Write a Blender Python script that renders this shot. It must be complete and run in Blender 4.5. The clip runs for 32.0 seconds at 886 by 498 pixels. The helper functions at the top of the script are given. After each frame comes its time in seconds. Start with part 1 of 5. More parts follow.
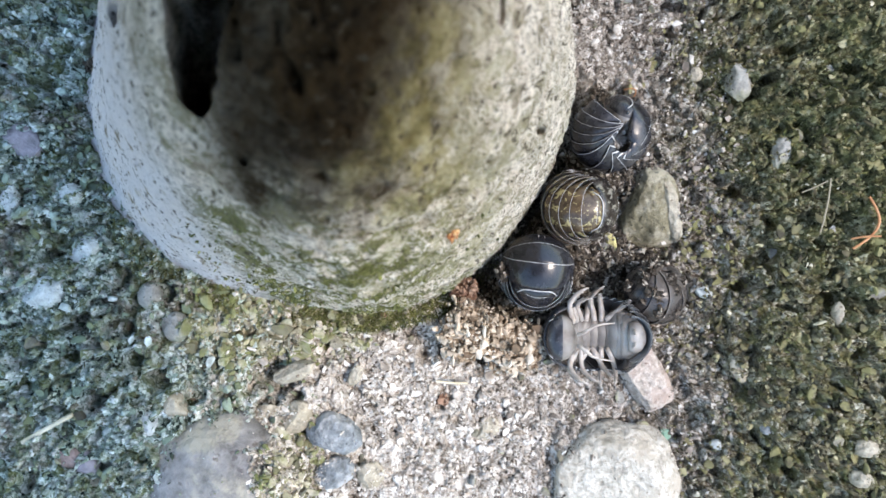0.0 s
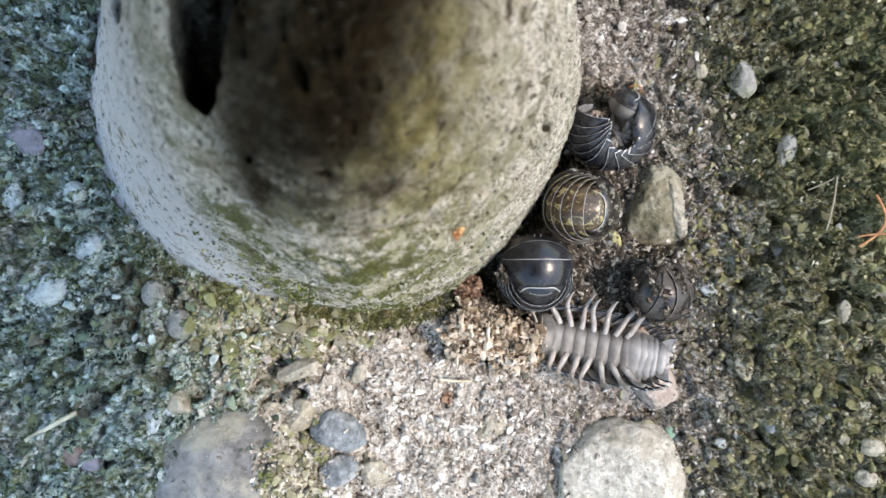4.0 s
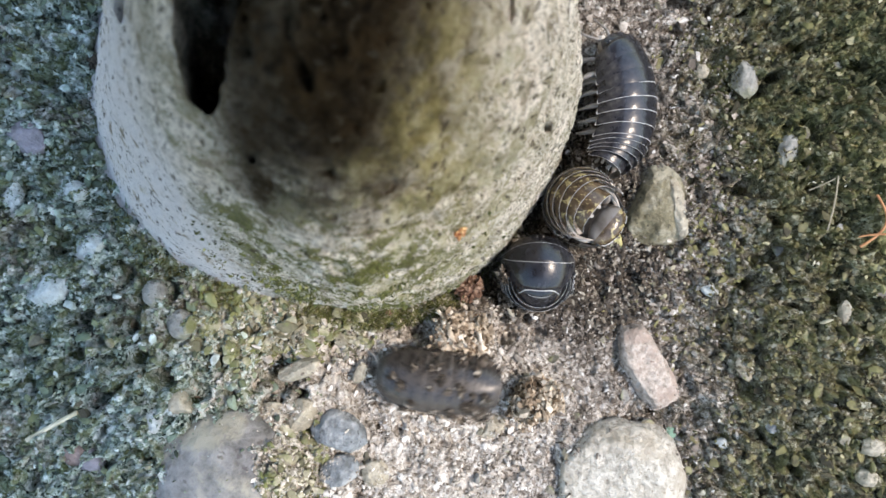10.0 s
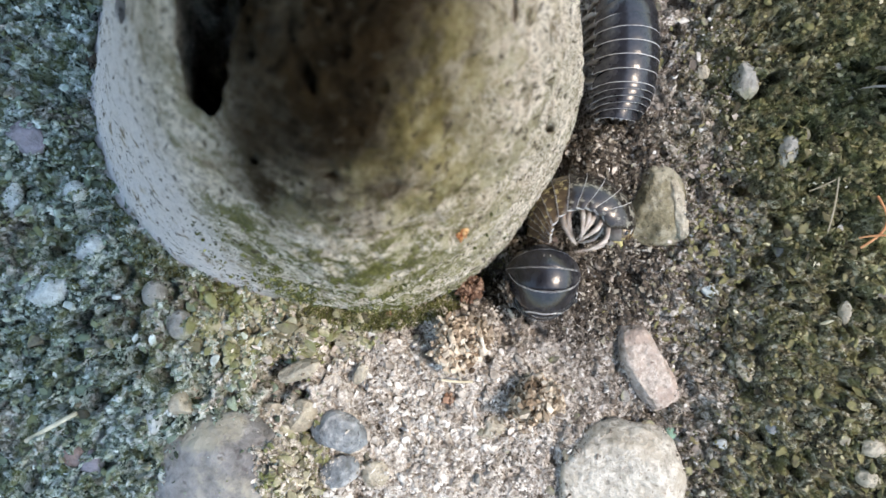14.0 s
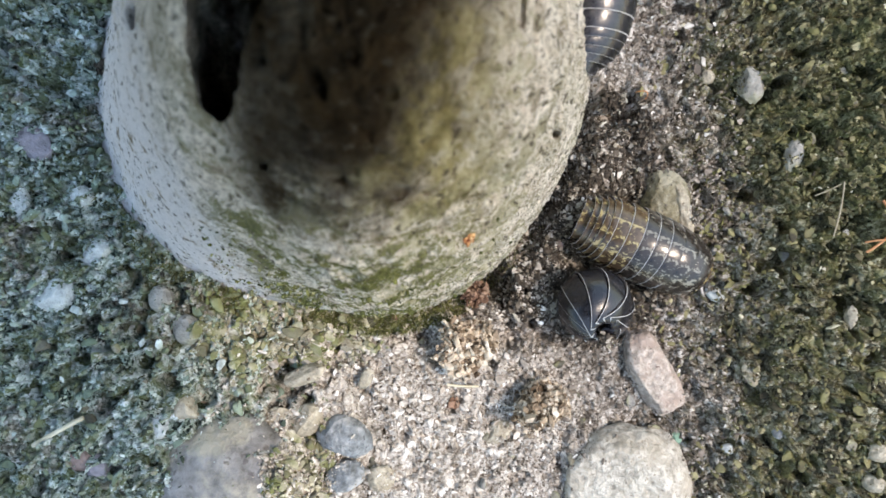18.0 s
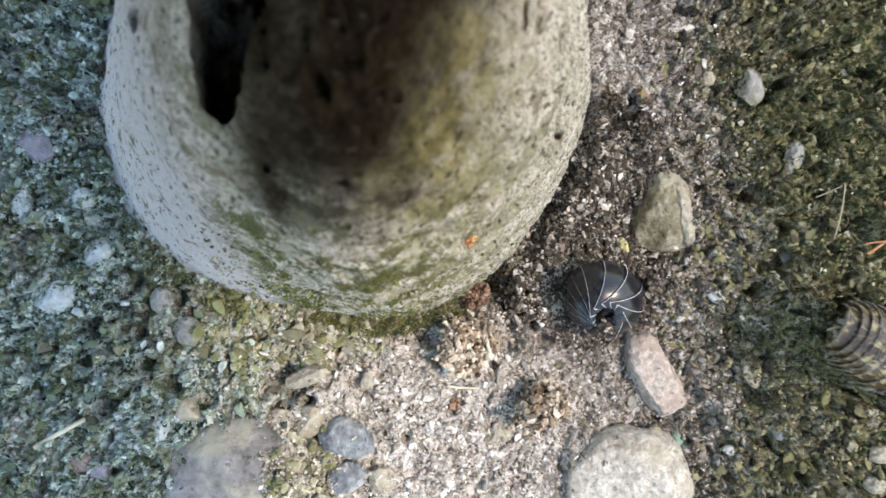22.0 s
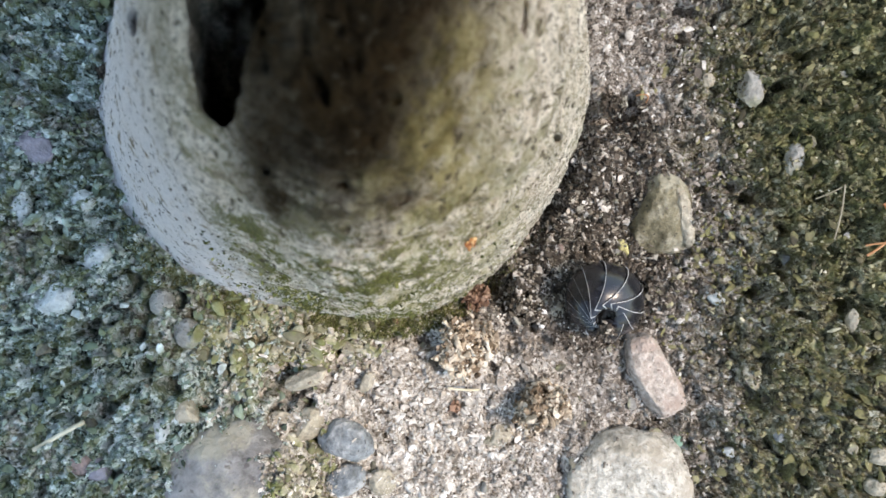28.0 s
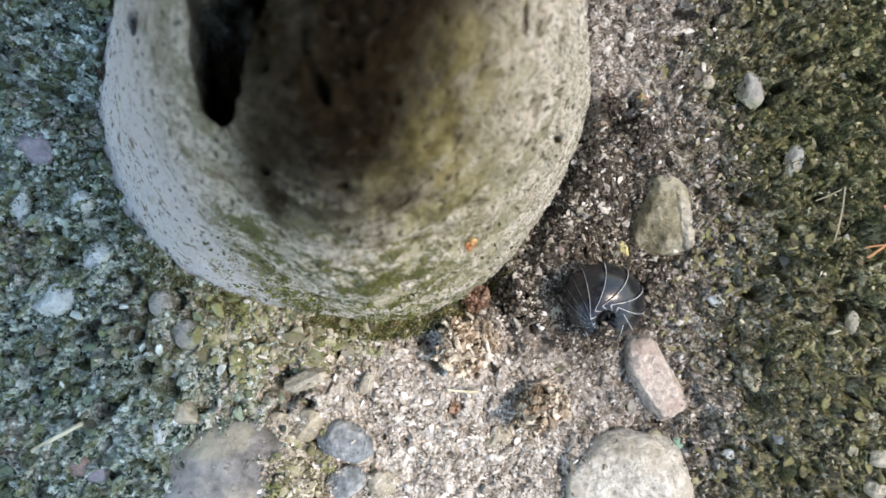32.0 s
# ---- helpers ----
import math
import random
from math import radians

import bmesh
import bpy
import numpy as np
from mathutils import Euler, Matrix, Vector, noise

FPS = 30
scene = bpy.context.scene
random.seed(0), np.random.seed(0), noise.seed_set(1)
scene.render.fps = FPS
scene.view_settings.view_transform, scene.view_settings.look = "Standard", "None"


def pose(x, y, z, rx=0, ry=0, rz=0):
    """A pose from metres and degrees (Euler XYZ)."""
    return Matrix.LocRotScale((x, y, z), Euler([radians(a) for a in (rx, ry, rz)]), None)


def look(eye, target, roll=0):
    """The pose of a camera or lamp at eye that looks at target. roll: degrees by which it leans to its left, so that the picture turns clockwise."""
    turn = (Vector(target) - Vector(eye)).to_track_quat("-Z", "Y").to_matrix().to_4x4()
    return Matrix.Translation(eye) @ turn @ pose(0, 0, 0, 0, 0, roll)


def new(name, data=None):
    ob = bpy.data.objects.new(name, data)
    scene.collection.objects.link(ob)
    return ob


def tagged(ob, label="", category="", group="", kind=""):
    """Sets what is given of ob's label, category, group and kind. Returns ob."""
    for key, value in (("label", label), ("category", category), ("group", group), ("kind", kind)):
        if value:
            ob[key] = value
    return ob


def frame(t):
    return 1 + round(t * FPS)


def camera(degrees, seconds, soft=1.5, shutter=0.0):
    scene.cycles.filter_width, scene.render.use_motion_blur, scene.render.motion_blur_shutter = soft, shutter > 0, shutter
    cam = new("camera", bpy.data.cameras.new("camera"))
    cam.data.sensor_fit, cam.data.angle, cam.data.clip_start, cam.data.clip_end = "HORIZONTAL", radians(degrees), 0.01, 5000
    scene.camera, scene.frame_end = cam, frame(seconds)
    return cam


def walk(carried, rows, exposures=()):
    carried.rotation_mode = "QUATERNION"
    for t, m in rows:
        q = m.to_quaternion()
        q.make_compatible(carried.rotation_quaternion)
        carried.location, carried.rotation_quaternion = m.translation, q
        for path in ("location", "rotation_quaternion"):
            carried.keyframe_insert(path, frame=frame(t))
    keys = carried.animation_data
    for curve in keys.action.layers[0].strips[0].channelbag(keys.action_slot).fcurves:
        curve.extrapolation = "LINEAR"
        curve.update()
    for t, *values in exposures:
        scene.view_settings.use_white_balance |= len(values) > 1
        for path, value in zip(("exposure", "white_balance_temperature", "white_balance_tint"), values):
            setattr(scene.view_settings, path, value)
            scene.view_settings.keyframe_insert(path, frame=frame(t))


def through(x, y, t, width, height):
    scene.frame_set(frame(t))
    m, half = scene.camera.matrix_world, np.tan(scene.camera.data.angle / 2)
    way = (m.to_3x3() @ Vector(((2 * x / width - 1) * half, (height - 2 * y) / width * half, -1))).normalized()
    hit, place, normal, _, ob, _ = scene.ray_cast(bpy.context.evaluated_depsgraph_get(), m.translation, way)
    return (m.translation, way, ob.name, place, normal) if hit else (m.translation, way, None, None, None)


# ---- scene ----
cam = camera(66, 32.0, soft=1.5, shutter=0.8)
walk(cam, [
    (0, pose(0.000260, 0.000038, 0.064744, 0.144, -0.102, -0.036)),
    (0.5, pose(0.000232, 0.000026, 0.064724, -0.119, -0.180, -0.029)),
    (1, pose(0.000145, -0.000050, 0.064640, -0.089, 0.046, -0.046)),
    (1.5, pose(0.000019, 0.000051, 0.064606, -0.206, 0.067, -0.020)),
    (2, pose(0.000050, 0.000034, 0.064536, -0.120, 0.106, -0.025)),
    (2.5, pose(0.000065, 0.000016, 0.064512, -0.060, 0.075, 0.003)),
    (3, pose(0.000051, 0.000023, 0.064503, -0.075, 0.001, -0.040)),
    (3.5, pose(0.000061, 0.000054, 0.064515, -0.063, 0.065, -0.011)),
    (5.5, pose(0.000008, 0.000036, 0.064567, -0.046, -0.003, -0.017)),
    (6, pose(0.000003, -0.000001, 0.064563, -0.008, -0.023, -0.000)),
    (6.5, pose(-0.000022, 0.000037, 0.064553, -0.053, -0.042, -0.023)),
    (7, pose(-0.000043, 0.000026, 0.064529, -0.036, -0.068, -0.013)),
    (7.5, pose(-0.000030, 0.000042, 0.064529, 0.017, -0.057, -0.012)),
    (8, pose(-0.000018, 0.000111, 0.064514, -0.078, -0.010, 0.029)),
    (8.5, pose(-0.000066, 0.000083, 0.064545, -0.052, -0.007, 0.011)),
    (9, pose(-0.000173, 0.000097, 0.064547, -0.116, -0.080, -0.005)),
    (9.5, pose(-0.000178, 0.000113, 0.064527, -0.176, -0.089, 0.014)),
    (10, pose(-0.000150, 0.000078, 0.064508, -0.085, -0.028, 0.023)),
    (10.5, pose(-0.000195, 0.000095, 0.064501, -0.095, -0.089, 0.007)),
    (11, pose(-0.000257, 0.000096, 0.064522, -0.095, -0.172, 0.020)),
    (11.5, pose(-0.000280, 0.000104, 0.064520, -0.098, -0.160, 0.038)),
    (11.9, pose(-0.000341, 0.000133, 0.064511, -0.101, -0.176, 0.031)),
    (12, pose(-0.000406, 0.000163, 0.064499, -0.114, -0.208, 0.027)),
    (12.3, pose(-0.000412, 0.000170, 0.064477, -0.119, -0.171, 0.038)),
    (12.5, pose(-0.000421, 0.000179, 0.064452, -0.136, -0.150, 0.052)),
    (13, pose(-0.000468, 0.000181, 0.064420, -0.178, -0.236, 0.062)),
    (13.5, pose(-0.000472, 0.000190, 0.064403, -0.149, -0.250, 0.069)),
    (14, pose(-0.000431, 0.000213, 0.064406, -0.157, -0.234, 0.078)),
    (14.5, pose(-0.000524, 0.000236, 0.064439, -0.172, -0.227, 0.046)),
    (16.5, pose(-0.000647, 0.000245, 0.064441, 0.036, -0.110, 0.062)),
    (17, pose(-0.000644, 0.000219, 0.064456, 0.076, -0.067, 0.077)),
    (17.5, pose(-0.000714, 0.000275, 0.064541, 0.123, -0.063, 0.076)),
    (18, pose(-0.000746, 0.000283, 0.064515, 0.169, -0.042, 0.059)),
    (18.5, pose(-0.000756, 0.000282, 0.064505, 0.171, -0.054, 0.063)),
    (19, pose(-0.000750, 0.000304, 0.064536, 0.155, -0.050, 0.076)),
    (19.5, pose(-0.000741, 0.000268, 0.064514, 0.189, -0.037, 0.069)),
    (20, pose(-0.000738, 0.000275, 0.064531, 0.195, -0.029, 0.048)),
    (20.5, pose(-0.000792, 0.000312, 0.064532, 0.238, 0.010, 0.079)),
    (21, pose(-0.000803, 0.000273, 0.064572, 0.318, 0.005, 0.028)),
    (21.5, pose(-0.000864, 0.000361, 0.064569, 0.245, -0.043, 0.047)),
    (22, pose(-0.000865, 0.000354, 0.064569, 0.248, -0.044, 0.032)),
    (22.5, pose(-0.000857, 0.000331, 0.064497, 0.305, -0.017, 0.013)),
    (23, pose(-0.000847, 0.000380, 0.064508, 0.279, -0.001, 0.043)),
    (23.5, pose(-0.000846, 0.000389, 0.064529, 0.260, 0.016, 0.013)),
    (24, pose(-0.000819, 0.000368, 0.064543, 0.308, 0.083, 0.015)),
    (24.5, pose(-0.000850, 0.000374, 0.064537, 0.302, 0.062, 0.022)),
    (25, pose(-0.000857, 0.000383, 0.064539, 0.313, 0.001, -0.010)),
    (25.5, pose(-0.000826, 0.000291, 0.064526, 0.431, 0.055, 0.030)),
    (27.5, pose(-0.000832, 0.000363, 0.064547, 0.392, -0.031, 0.002)),
    (28, pose(-0.000868, 0.000402, 0.064525, 0.362, -0.069, -0.001)),
    (28.5, pose(-0.000847, 0.000354, 0.064536, 0.409, -0.048, -0.016)),
    (29, pose(-0.000831, 0.000328, 0.064514, 0.458, -0.054, 0.042)),
    (29.5, pose(-0.000894, 0.000362, 0.064457, 0.411, -0.139, 0.025)),
    (30, pose(-0.000869, 0.000368, 0.064481, 0.391, -0.095, -0.009)),
    (30.5, pose(-0.000829, 0.000349, 0.064490, 0.426, -0.024, 0.002)),
    (31, pose(-0.000896, 0.000330, 0.064539, 0.500, -0.140, -0.024)),
    (31.5, pose(-0.000901, 0.000345, 0.064495, 0.509, -0.113, -0.055)),
    (32, pose(-0.000906, 0.000338, 0.064472, 0.533, -0.119, 0.083)),
], exposures=[(0, 1.75, 6300, 14), (0.7, 1.73, 6350, 14), (1.6, 1.63, 6550, 13), (8, 1.60, 6650, 14), (17, 1.56, 6750, 14), (32, 1.56, 6800, 14)])
cam.data.dof.use_dof = True
cam.data.dof.focus_distance = 0.0645
cam.data.dof.aperture_fstop = 62.0

# ---- light: open sky under the shading body of the filming camera ----
world = bpy.data.worlds.new("sky")
scene.world = world
world.use_nodes = True
sky = world.node_tree.nodes.new("ShaderNodeTexSky")
sky.sky_type, sky.sun_disc = "NISHITA", False
sky.air_density, sky.dust_density, sky.ozone_density = 2.2, 1.5, 3.5
SUN_EL, SUN_AZ = 57.0, 2.0  # degrees; azimuth turned from +x towards -y
sky.sun_elevation, sky.sun_rotation = radians(SUN_EL), radians(90 + SUN_AZ)
back = world.node_tree.nodes["Background"]
back.inputs["Strength"].default_value = 0.15
world.node_tree.links.new(sky.outputs[0], back.inputs[0])
sun = new("sun", bpy.data.lights.new("sun", "SUN"))
sun.data.energy, sun.data.angle, sun.data.color = 1.0, radians(9), (1.0, 0.87, 0.72)
_d = Vector((math.cos(radians(SUN_EL)) * math.cos(radians(SUN_AZ)), -math.cos(radians(SUN_EL)) * math.sin(radians(SUN_AZ)), math.sin(radians(SUN_EL))))
sun.matrix_world = look(_d * 2, (0, 0, 0))

# ---- plan: all lengths here are millimetres, scaled by MM ----
MM = 0.001


def smooth(a, b, x):
    t = np.clip((x - a) / (b - a), 0, 1)
    return t * t * (3 - 2 * t)


def lattice(i, j, k, seed):
    h = (i * 374761393 + j * 668265263 + k * 2147483647 + seed * 1274126177) & 0xFFFFFFFF
    h = ((h ^ (h >> 13)) * 1274126177) & 0xFFFFFFFF
    return ((h ^ (h >> 16)) & 0xFFFF) / 65535.0


def value_noise(x, y, z=0.0, seed=0):
    """Smooth noise from 0 to 1 on arrays."""
    x, y, z = np.broadcast_arrays(np.asarray(x, float), np.asarray(y, float), np.asarray(z, float))
    i, j, k = (np.floor(v).astype(np.int64) for v in (x, y, z))
    u, v, w = ((q - f) ** 2 * (3 - 2 * (q - f)) for q, f in ((x, i), (y, j), (z, k)))
    total = 0
    for a in (0, 1):
        for b in (0, 1):
            for c in (0, 1):
                part_weight = (u if a else 1 - u) * (v if b else 1 - v) * (w if c else 1 - w)
                total = total + part_weight * lattice(i + a, j + b, k + c, seed)
    return total


def fbm(x, y, z=0.0, octaves=4, seed=0):
    total, weight, size = 0, 0, 1.0
    for o in range(octaves):
        total = total + size * value_noise(x * 2**o, y * 2**o, np.asarray(z) * 2**o, seed + o)
        weight, size = weight + size, size * 0.5
    return total / weight - 0.5


GULLY_X = (-300, -60, -42, -30, -15, -5, 10, 20, 27, 34, 42, 60, 300)
GULLY_Z = (8, 7, 5, 3, -0.5, -2, -5, -6, -4.5, -0.5, 2.5, 5, 8)


def lie(x, y):
    """Height of the ground's broad form: a shallow gully beside the boulder."""
    total = 0
    for d in (-2.0, 0.0, 2.0):
        total = total + np.interp(np.asarray(x, float) + d, GULLY_X, GULLY_Z) / 3
    return total


BOULDER = (-8.0, 12.5, 38.0)
# radius of the boulder's foot every 20 degrees from +x
FOOT = (20.8, 22.3, 23.9, 24.2, 25.2, 25.5, 25.5, 25.5, 25.0, 24.0, 23.4, 22.2, 19.2, 18.0, 18.8, 18.8, 18.4, 19.0)


def foot_radius(a):
    a = np.degrees(a) % 360
    return np.interp(a, [20 * i for i in range(19)], FOOT + FOOT[:1])


def boulder_bulge(a):
    """How square-shouldered the boulder's outline is in side view: gentler to the west."""
    return 2.5 - 0.9 * np.clip(np.cos(a - 3.3), 0, 1)


def boulder_fall(a):
    """How steeply the boulder's flank meets the ground: a gentle slope to the west."""
    return 0.8 + 0.5 * np.clip(np.cos(a - 3.3), 0, 1)


# ---- materials ----
def ramp_of(nodes, links, factor, stops):
    ramp = nodes.new("ShaderNodeValToRGB")
    while len(ramp.color_ramp.elements) < len(stops):
        ramp.color_ramp.elements.new(0.5)
    for e, (p, c) in zip(ramp.color_ramp.elements, stops):
        e.position, e.color = p, (*c, 1)
    links.new(factor, ramp.inputs[0])
    return ramp.outputs[0]


def noise_of(nodes, links, coord, scale, detail=6.0, rough=0.6, stretch=None):
    if stretch:
        mp = nodes.new("ShaderNodeMapping")
        mp.inputs["Scale"].default_value = stretch
        links.new(coord, mp.inputs[0])
        coord = mp.outputs[0]
    n = nodes.new("ShaderNodeTexNoise")
    n.inputs["Scale"].default_value, n.inputs["Detail"].default_value, n.inputs["Roughness"].default_value = scale, detail, rough
    links.new(coord, n.inputs["Vector"])
    return n.outputs["Fac"]


def mixed(nodes, links, factor, a, b, mode="MIX"):
    mix = nodes.new("ShaderNodeMix")
    mix.data_type, mix.blend_type = "RGBA", mode
    for value, socket in ((factor, mix.inputs[0]), (a, mix.inputs[6]), (b, mix.inputs[7])):
        if isinstance(value, (int, float)):
            socket.default_value = value
        elif isinstance(value, tuple):
            socket.default_value = (*value, 1)
        else:
            links.new(value, socket)
    return mix.outputs[2]


def ranged(nodes, links, value, a, b, c=0.0, d=1.0):
    r = nodes.new("ShaderNodeMapRange")
    r.interpolation_type = "SMOOTHSTEP"
    for socket, v in zip(r.inputs[1:5], (a, b, c, d)):
        socket.default_value = v
    links.new(value, r.inputs[0])
    return r.outputs[0]


def bumped(nodes, links, shader, height, strength, distance):
    b = nodes.new("ShaderNodeBump")
    b.inputs["Strength"].default_value, b.inputs["Distance"].default_value = strength, distance
    links.new(height, b.inputs["Height"])
    links.new(b.outputs[0], shader.inputs["Normal"])


def blank(name, rough=0.8, spec=0.3):
    m = bpy.data.materials.new(name)
    m.use_nodes = True
    n, l = m.node_tree.nodes, m.node_tree.links
    s = n["Principled BSDF"]
    s.inputs["Roughness"].default_value = rough
    s.inputs["Specular IOR Level"].default_value = spec
    return m, n, l, s


def mineral(name, stops, fleck, scale=700.0, rough=0.75, bump=0.5, per="island", tint=None, spec=0.3):
    """Stone or grit: a colour for each piece, grain over it and dark flecks."""
    m, n, l, s = blank(name, rough, spec)
    if per == "island":
        geo = n.new("ShaderNodeNewGeometry")
        pick, coord = geo.outputs["Random Per Island"], geo.outputs["Position"]
    else:
        info = n.new("ShaderNodeObjectInfo")
        pick, coord = info.outputs["Random"], n.new("ShaderNodeTexCoord").outputs["Object"]
    base = ramp_of(n, l, pick, stops)
    grain = noise_of(n, l, coord, scale, 5, 0.65)
    grey = ramp_of(n, l, grain, [(0.32, (0.45, 0.44, 0.42)), (0.62, (1.15, 1.15, 1.15))])
    base = mixed(n, l, 1.0, base, grey, "MULTIPLY")
    dark = noise_of(n, l, coord, scale * 2.2, 3, 0.5)
    base = mixed(n, l, ranged(n, l, dark, 0.6, 0.72), base, fleck)
    if tint:
        base = mixed(n, l, ranged(n, l, noise_of(n, l, coord, scale * 0.3, 6, 0.7), 0.46, 0.62, 0, 0.8), base, tint)
    l.new(base, s.inputs["Base Color"])
    bumped(n, l, s, grain, bump, 0.0006)
    return m


def ground_material():
    m, n, l, s = blank("gritty_ground", 0.9, 0.2)
    pos = n.new("ShaderNodeNewGeometry").outputs["Position"]
    xyz = n.new("ShaderNodeSeparateXYZ")
    l.new(pos, xyz.inputs[0])
    wobble = noise_of(n, l, pos, 80, 5, 0.65)
    x = n.new("ShaderNodeMath")
    x.operation = "MULTIPLY_ADD"
    x.inputs[1].default_value = 0.042
    l.new(wobble, x.inputs[0])
    l.new(xyz.outputs[0], x.inputs[2])
    x = x.outputs[0]  # across the gully, 21 mm ahead of the true place

    def chips(scale):
        vor = n.new("ShaderNodeTexVoronoi")
        vor.inputs["Scale"].default_value = scale
        l.new(pos, vor.inputs["Vector"])
        pick = n.new("ShaderNodeSeparateColor")
        l.new(vor.outputs["Color"], pick.inputs[0])
        return pick.outputs

    def blend(a, b, share):
        both = n.new("ShaderNodeMix")
        both.inputs[0].default_value = share
        l.new(a, both.inputs[2])
        l.new(b, both.inputs[3])
        return both.outputs[0]

    small, large = chips(3400), chips(1250)
    grain = noise_of(n, l, pos, 2400, 6, 0.8)
    fine = blend(blend(grain, small[0], 0.34), large[0], 0.24)
    sand = ramp_of(n, l, fine, [(0.30, (0.09, 0.07, 0.052)), (0.43, (0.39, 0.347, 0.297)), (0.56, (0.57, 0.52, 0.46)), (0.69, (0.80, 0.755, 0.69))])
    soil = ramp_of(n, l, fine, [(0.30, (0.042, 0.032, 0.024)), (0.44, (0.20, 0.168, 0.138)), (0.57, (0.37, 0.33, 0.28)), (0.70, (0.72, 0.68, 0.63))])
    # left zone: mossy grit with bluish skylight put into its colour
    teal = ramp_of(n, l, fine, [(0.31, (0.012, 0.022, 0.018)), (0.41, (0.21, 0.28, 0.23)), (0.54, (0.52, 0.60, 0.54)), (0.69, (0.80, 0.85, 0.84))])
    olive = ramp_of(n, l, fine, [(0.30, (0.022, 0.019, 0.011)), (0.44, (0.132, 0.119, 0.07)), (0.57, (0.265, 0.242, 0.15)), (0.71, (0.57, 0.535, 0.41))])
    # clumps of moss among the grit
    clump = ranged(n, l, blend(noise_of(n, l, pos, 420, 5, 0.65), large[1], 0.2), 0.49, 0.56, 0, 0.8)
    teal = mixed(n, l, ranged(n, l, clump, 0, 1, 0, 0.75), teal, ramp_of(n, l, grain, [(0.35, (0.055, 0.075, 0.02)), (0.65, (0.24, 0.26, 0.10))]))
    olive = mixed(n, l, clump, olive, ramp_of(n, l, grain, [(0.35, (0.055, 0.052, 0.013)), (0.65, (0.27, 0.255, 0.10))]))
    bare = ranged(n, l, noise_of(n, l, pos, 200, 5, 0.65), 0.52, 0.62, 0, 0.7)
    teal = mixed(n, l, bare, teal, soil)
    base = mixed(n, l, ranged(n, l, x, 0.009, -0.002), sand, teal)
    base = mixed(n, l, ranged(n, l, x, 0.026, 0.039), base, soil)
    base = mixed(n, l, ranged(n, l, x, 0.041, 0.055, 0, 0.92), base, olive)
    patch = n.new("ShaderNodeVectorMath")
    patch.operation = "DISTANCE"
    patch.inputs[1].default_value = (0.046, 0.014, 0.004)
    l.new(pos, patch.inputs[0])
    lush = n.new("ShaderNodeMath")
    lush.operation = "MULTIPLY_ADD"
    lush.inputs[1].default_value = -0.024
    l.new(wobble, lush.inputs[0])
    l.new(patch.outputs["Value"], lush.inputs[2])
    base = mixed(n, l, ranged(n, l, lush.outputs[0], 0.012, 0.0, 0, 0.7), base, ramp_of(n, l, fine, [(0.3, (0.02, 0.026, 0.01)), (0.5, (0.085, 0.09, 0.03)), (0.68, (0.22, 0.225, 0.10))]))
    # ground darkens to brown around a point beside the boulder's foot
    to_gully = n.new("ShaderNodeVectorMath")
    to_gully.operation = "DISTANCE"
    to_gully.inputs[1].default_value = (0.0115, 0.001, -0.005)
    l.new(pos, to_gully.inputs[0])
    dark_reach = n.new("ShaderNodeMath")
    dark_reach.operation = "MULTIPLY_ADD"
    dark_reach.inputs[1].default_value = -0.023
    l.new(wobble, dark_reach.inputs[0])
    l.new(to_gully.outputs["Value"], dark_reach.inputs[2])
    base = mixed(n, l, ranged(n, l, dark_reach.outputs[0], 0.003, -0.004, 0, 0.85), base, ramp_of(n, l, fine, [(0.3, (0.018, 0.013, 0.010)), (0.5, (0.07, 0.053, 0.04)), (0.68, (0.22, 0.18, 0.145))]))
    damp = ranged(n, l, noise_of(n, l, pos, 150, 6, 0.65), 0.56, 0.66, 0, 0.45)
    base = mixed(n, l, damp, base, (0.06, 0.05, 0.035))
    # farther off: plain weathered concrete
    reach = n.new("ShaderNodeVectorMath")
    reach.operation = "LENGTH"
    l.new(pos, reach.inputs[0])
    broad = noise_of(n, l, pos, 5, 8, 0.65)
    plainer = ramp_of(n, l, broad, [(0.3, (0.13, 0.13, 0.10)), (0.5, (0.26, 0.25, 0.205)), (0.7, (0.38, 0.36, 0.31))])
    plainer = mixed(n, l, 1.0, plainer, ramp_of(n, l, fine, [(0.3, (0.55, 0.55, 0.55)), (0.65, (1.3, 1.3, 1.3))]), "MULTIPLY")
    base = mixed(n, l, ranged(n, l, reach.outputs["Value"], 0.055, 0.09), base, plainer)
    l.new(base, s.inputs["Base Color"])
    bumped(n, l, s, fine, 1.0, 0.0007)
    return m


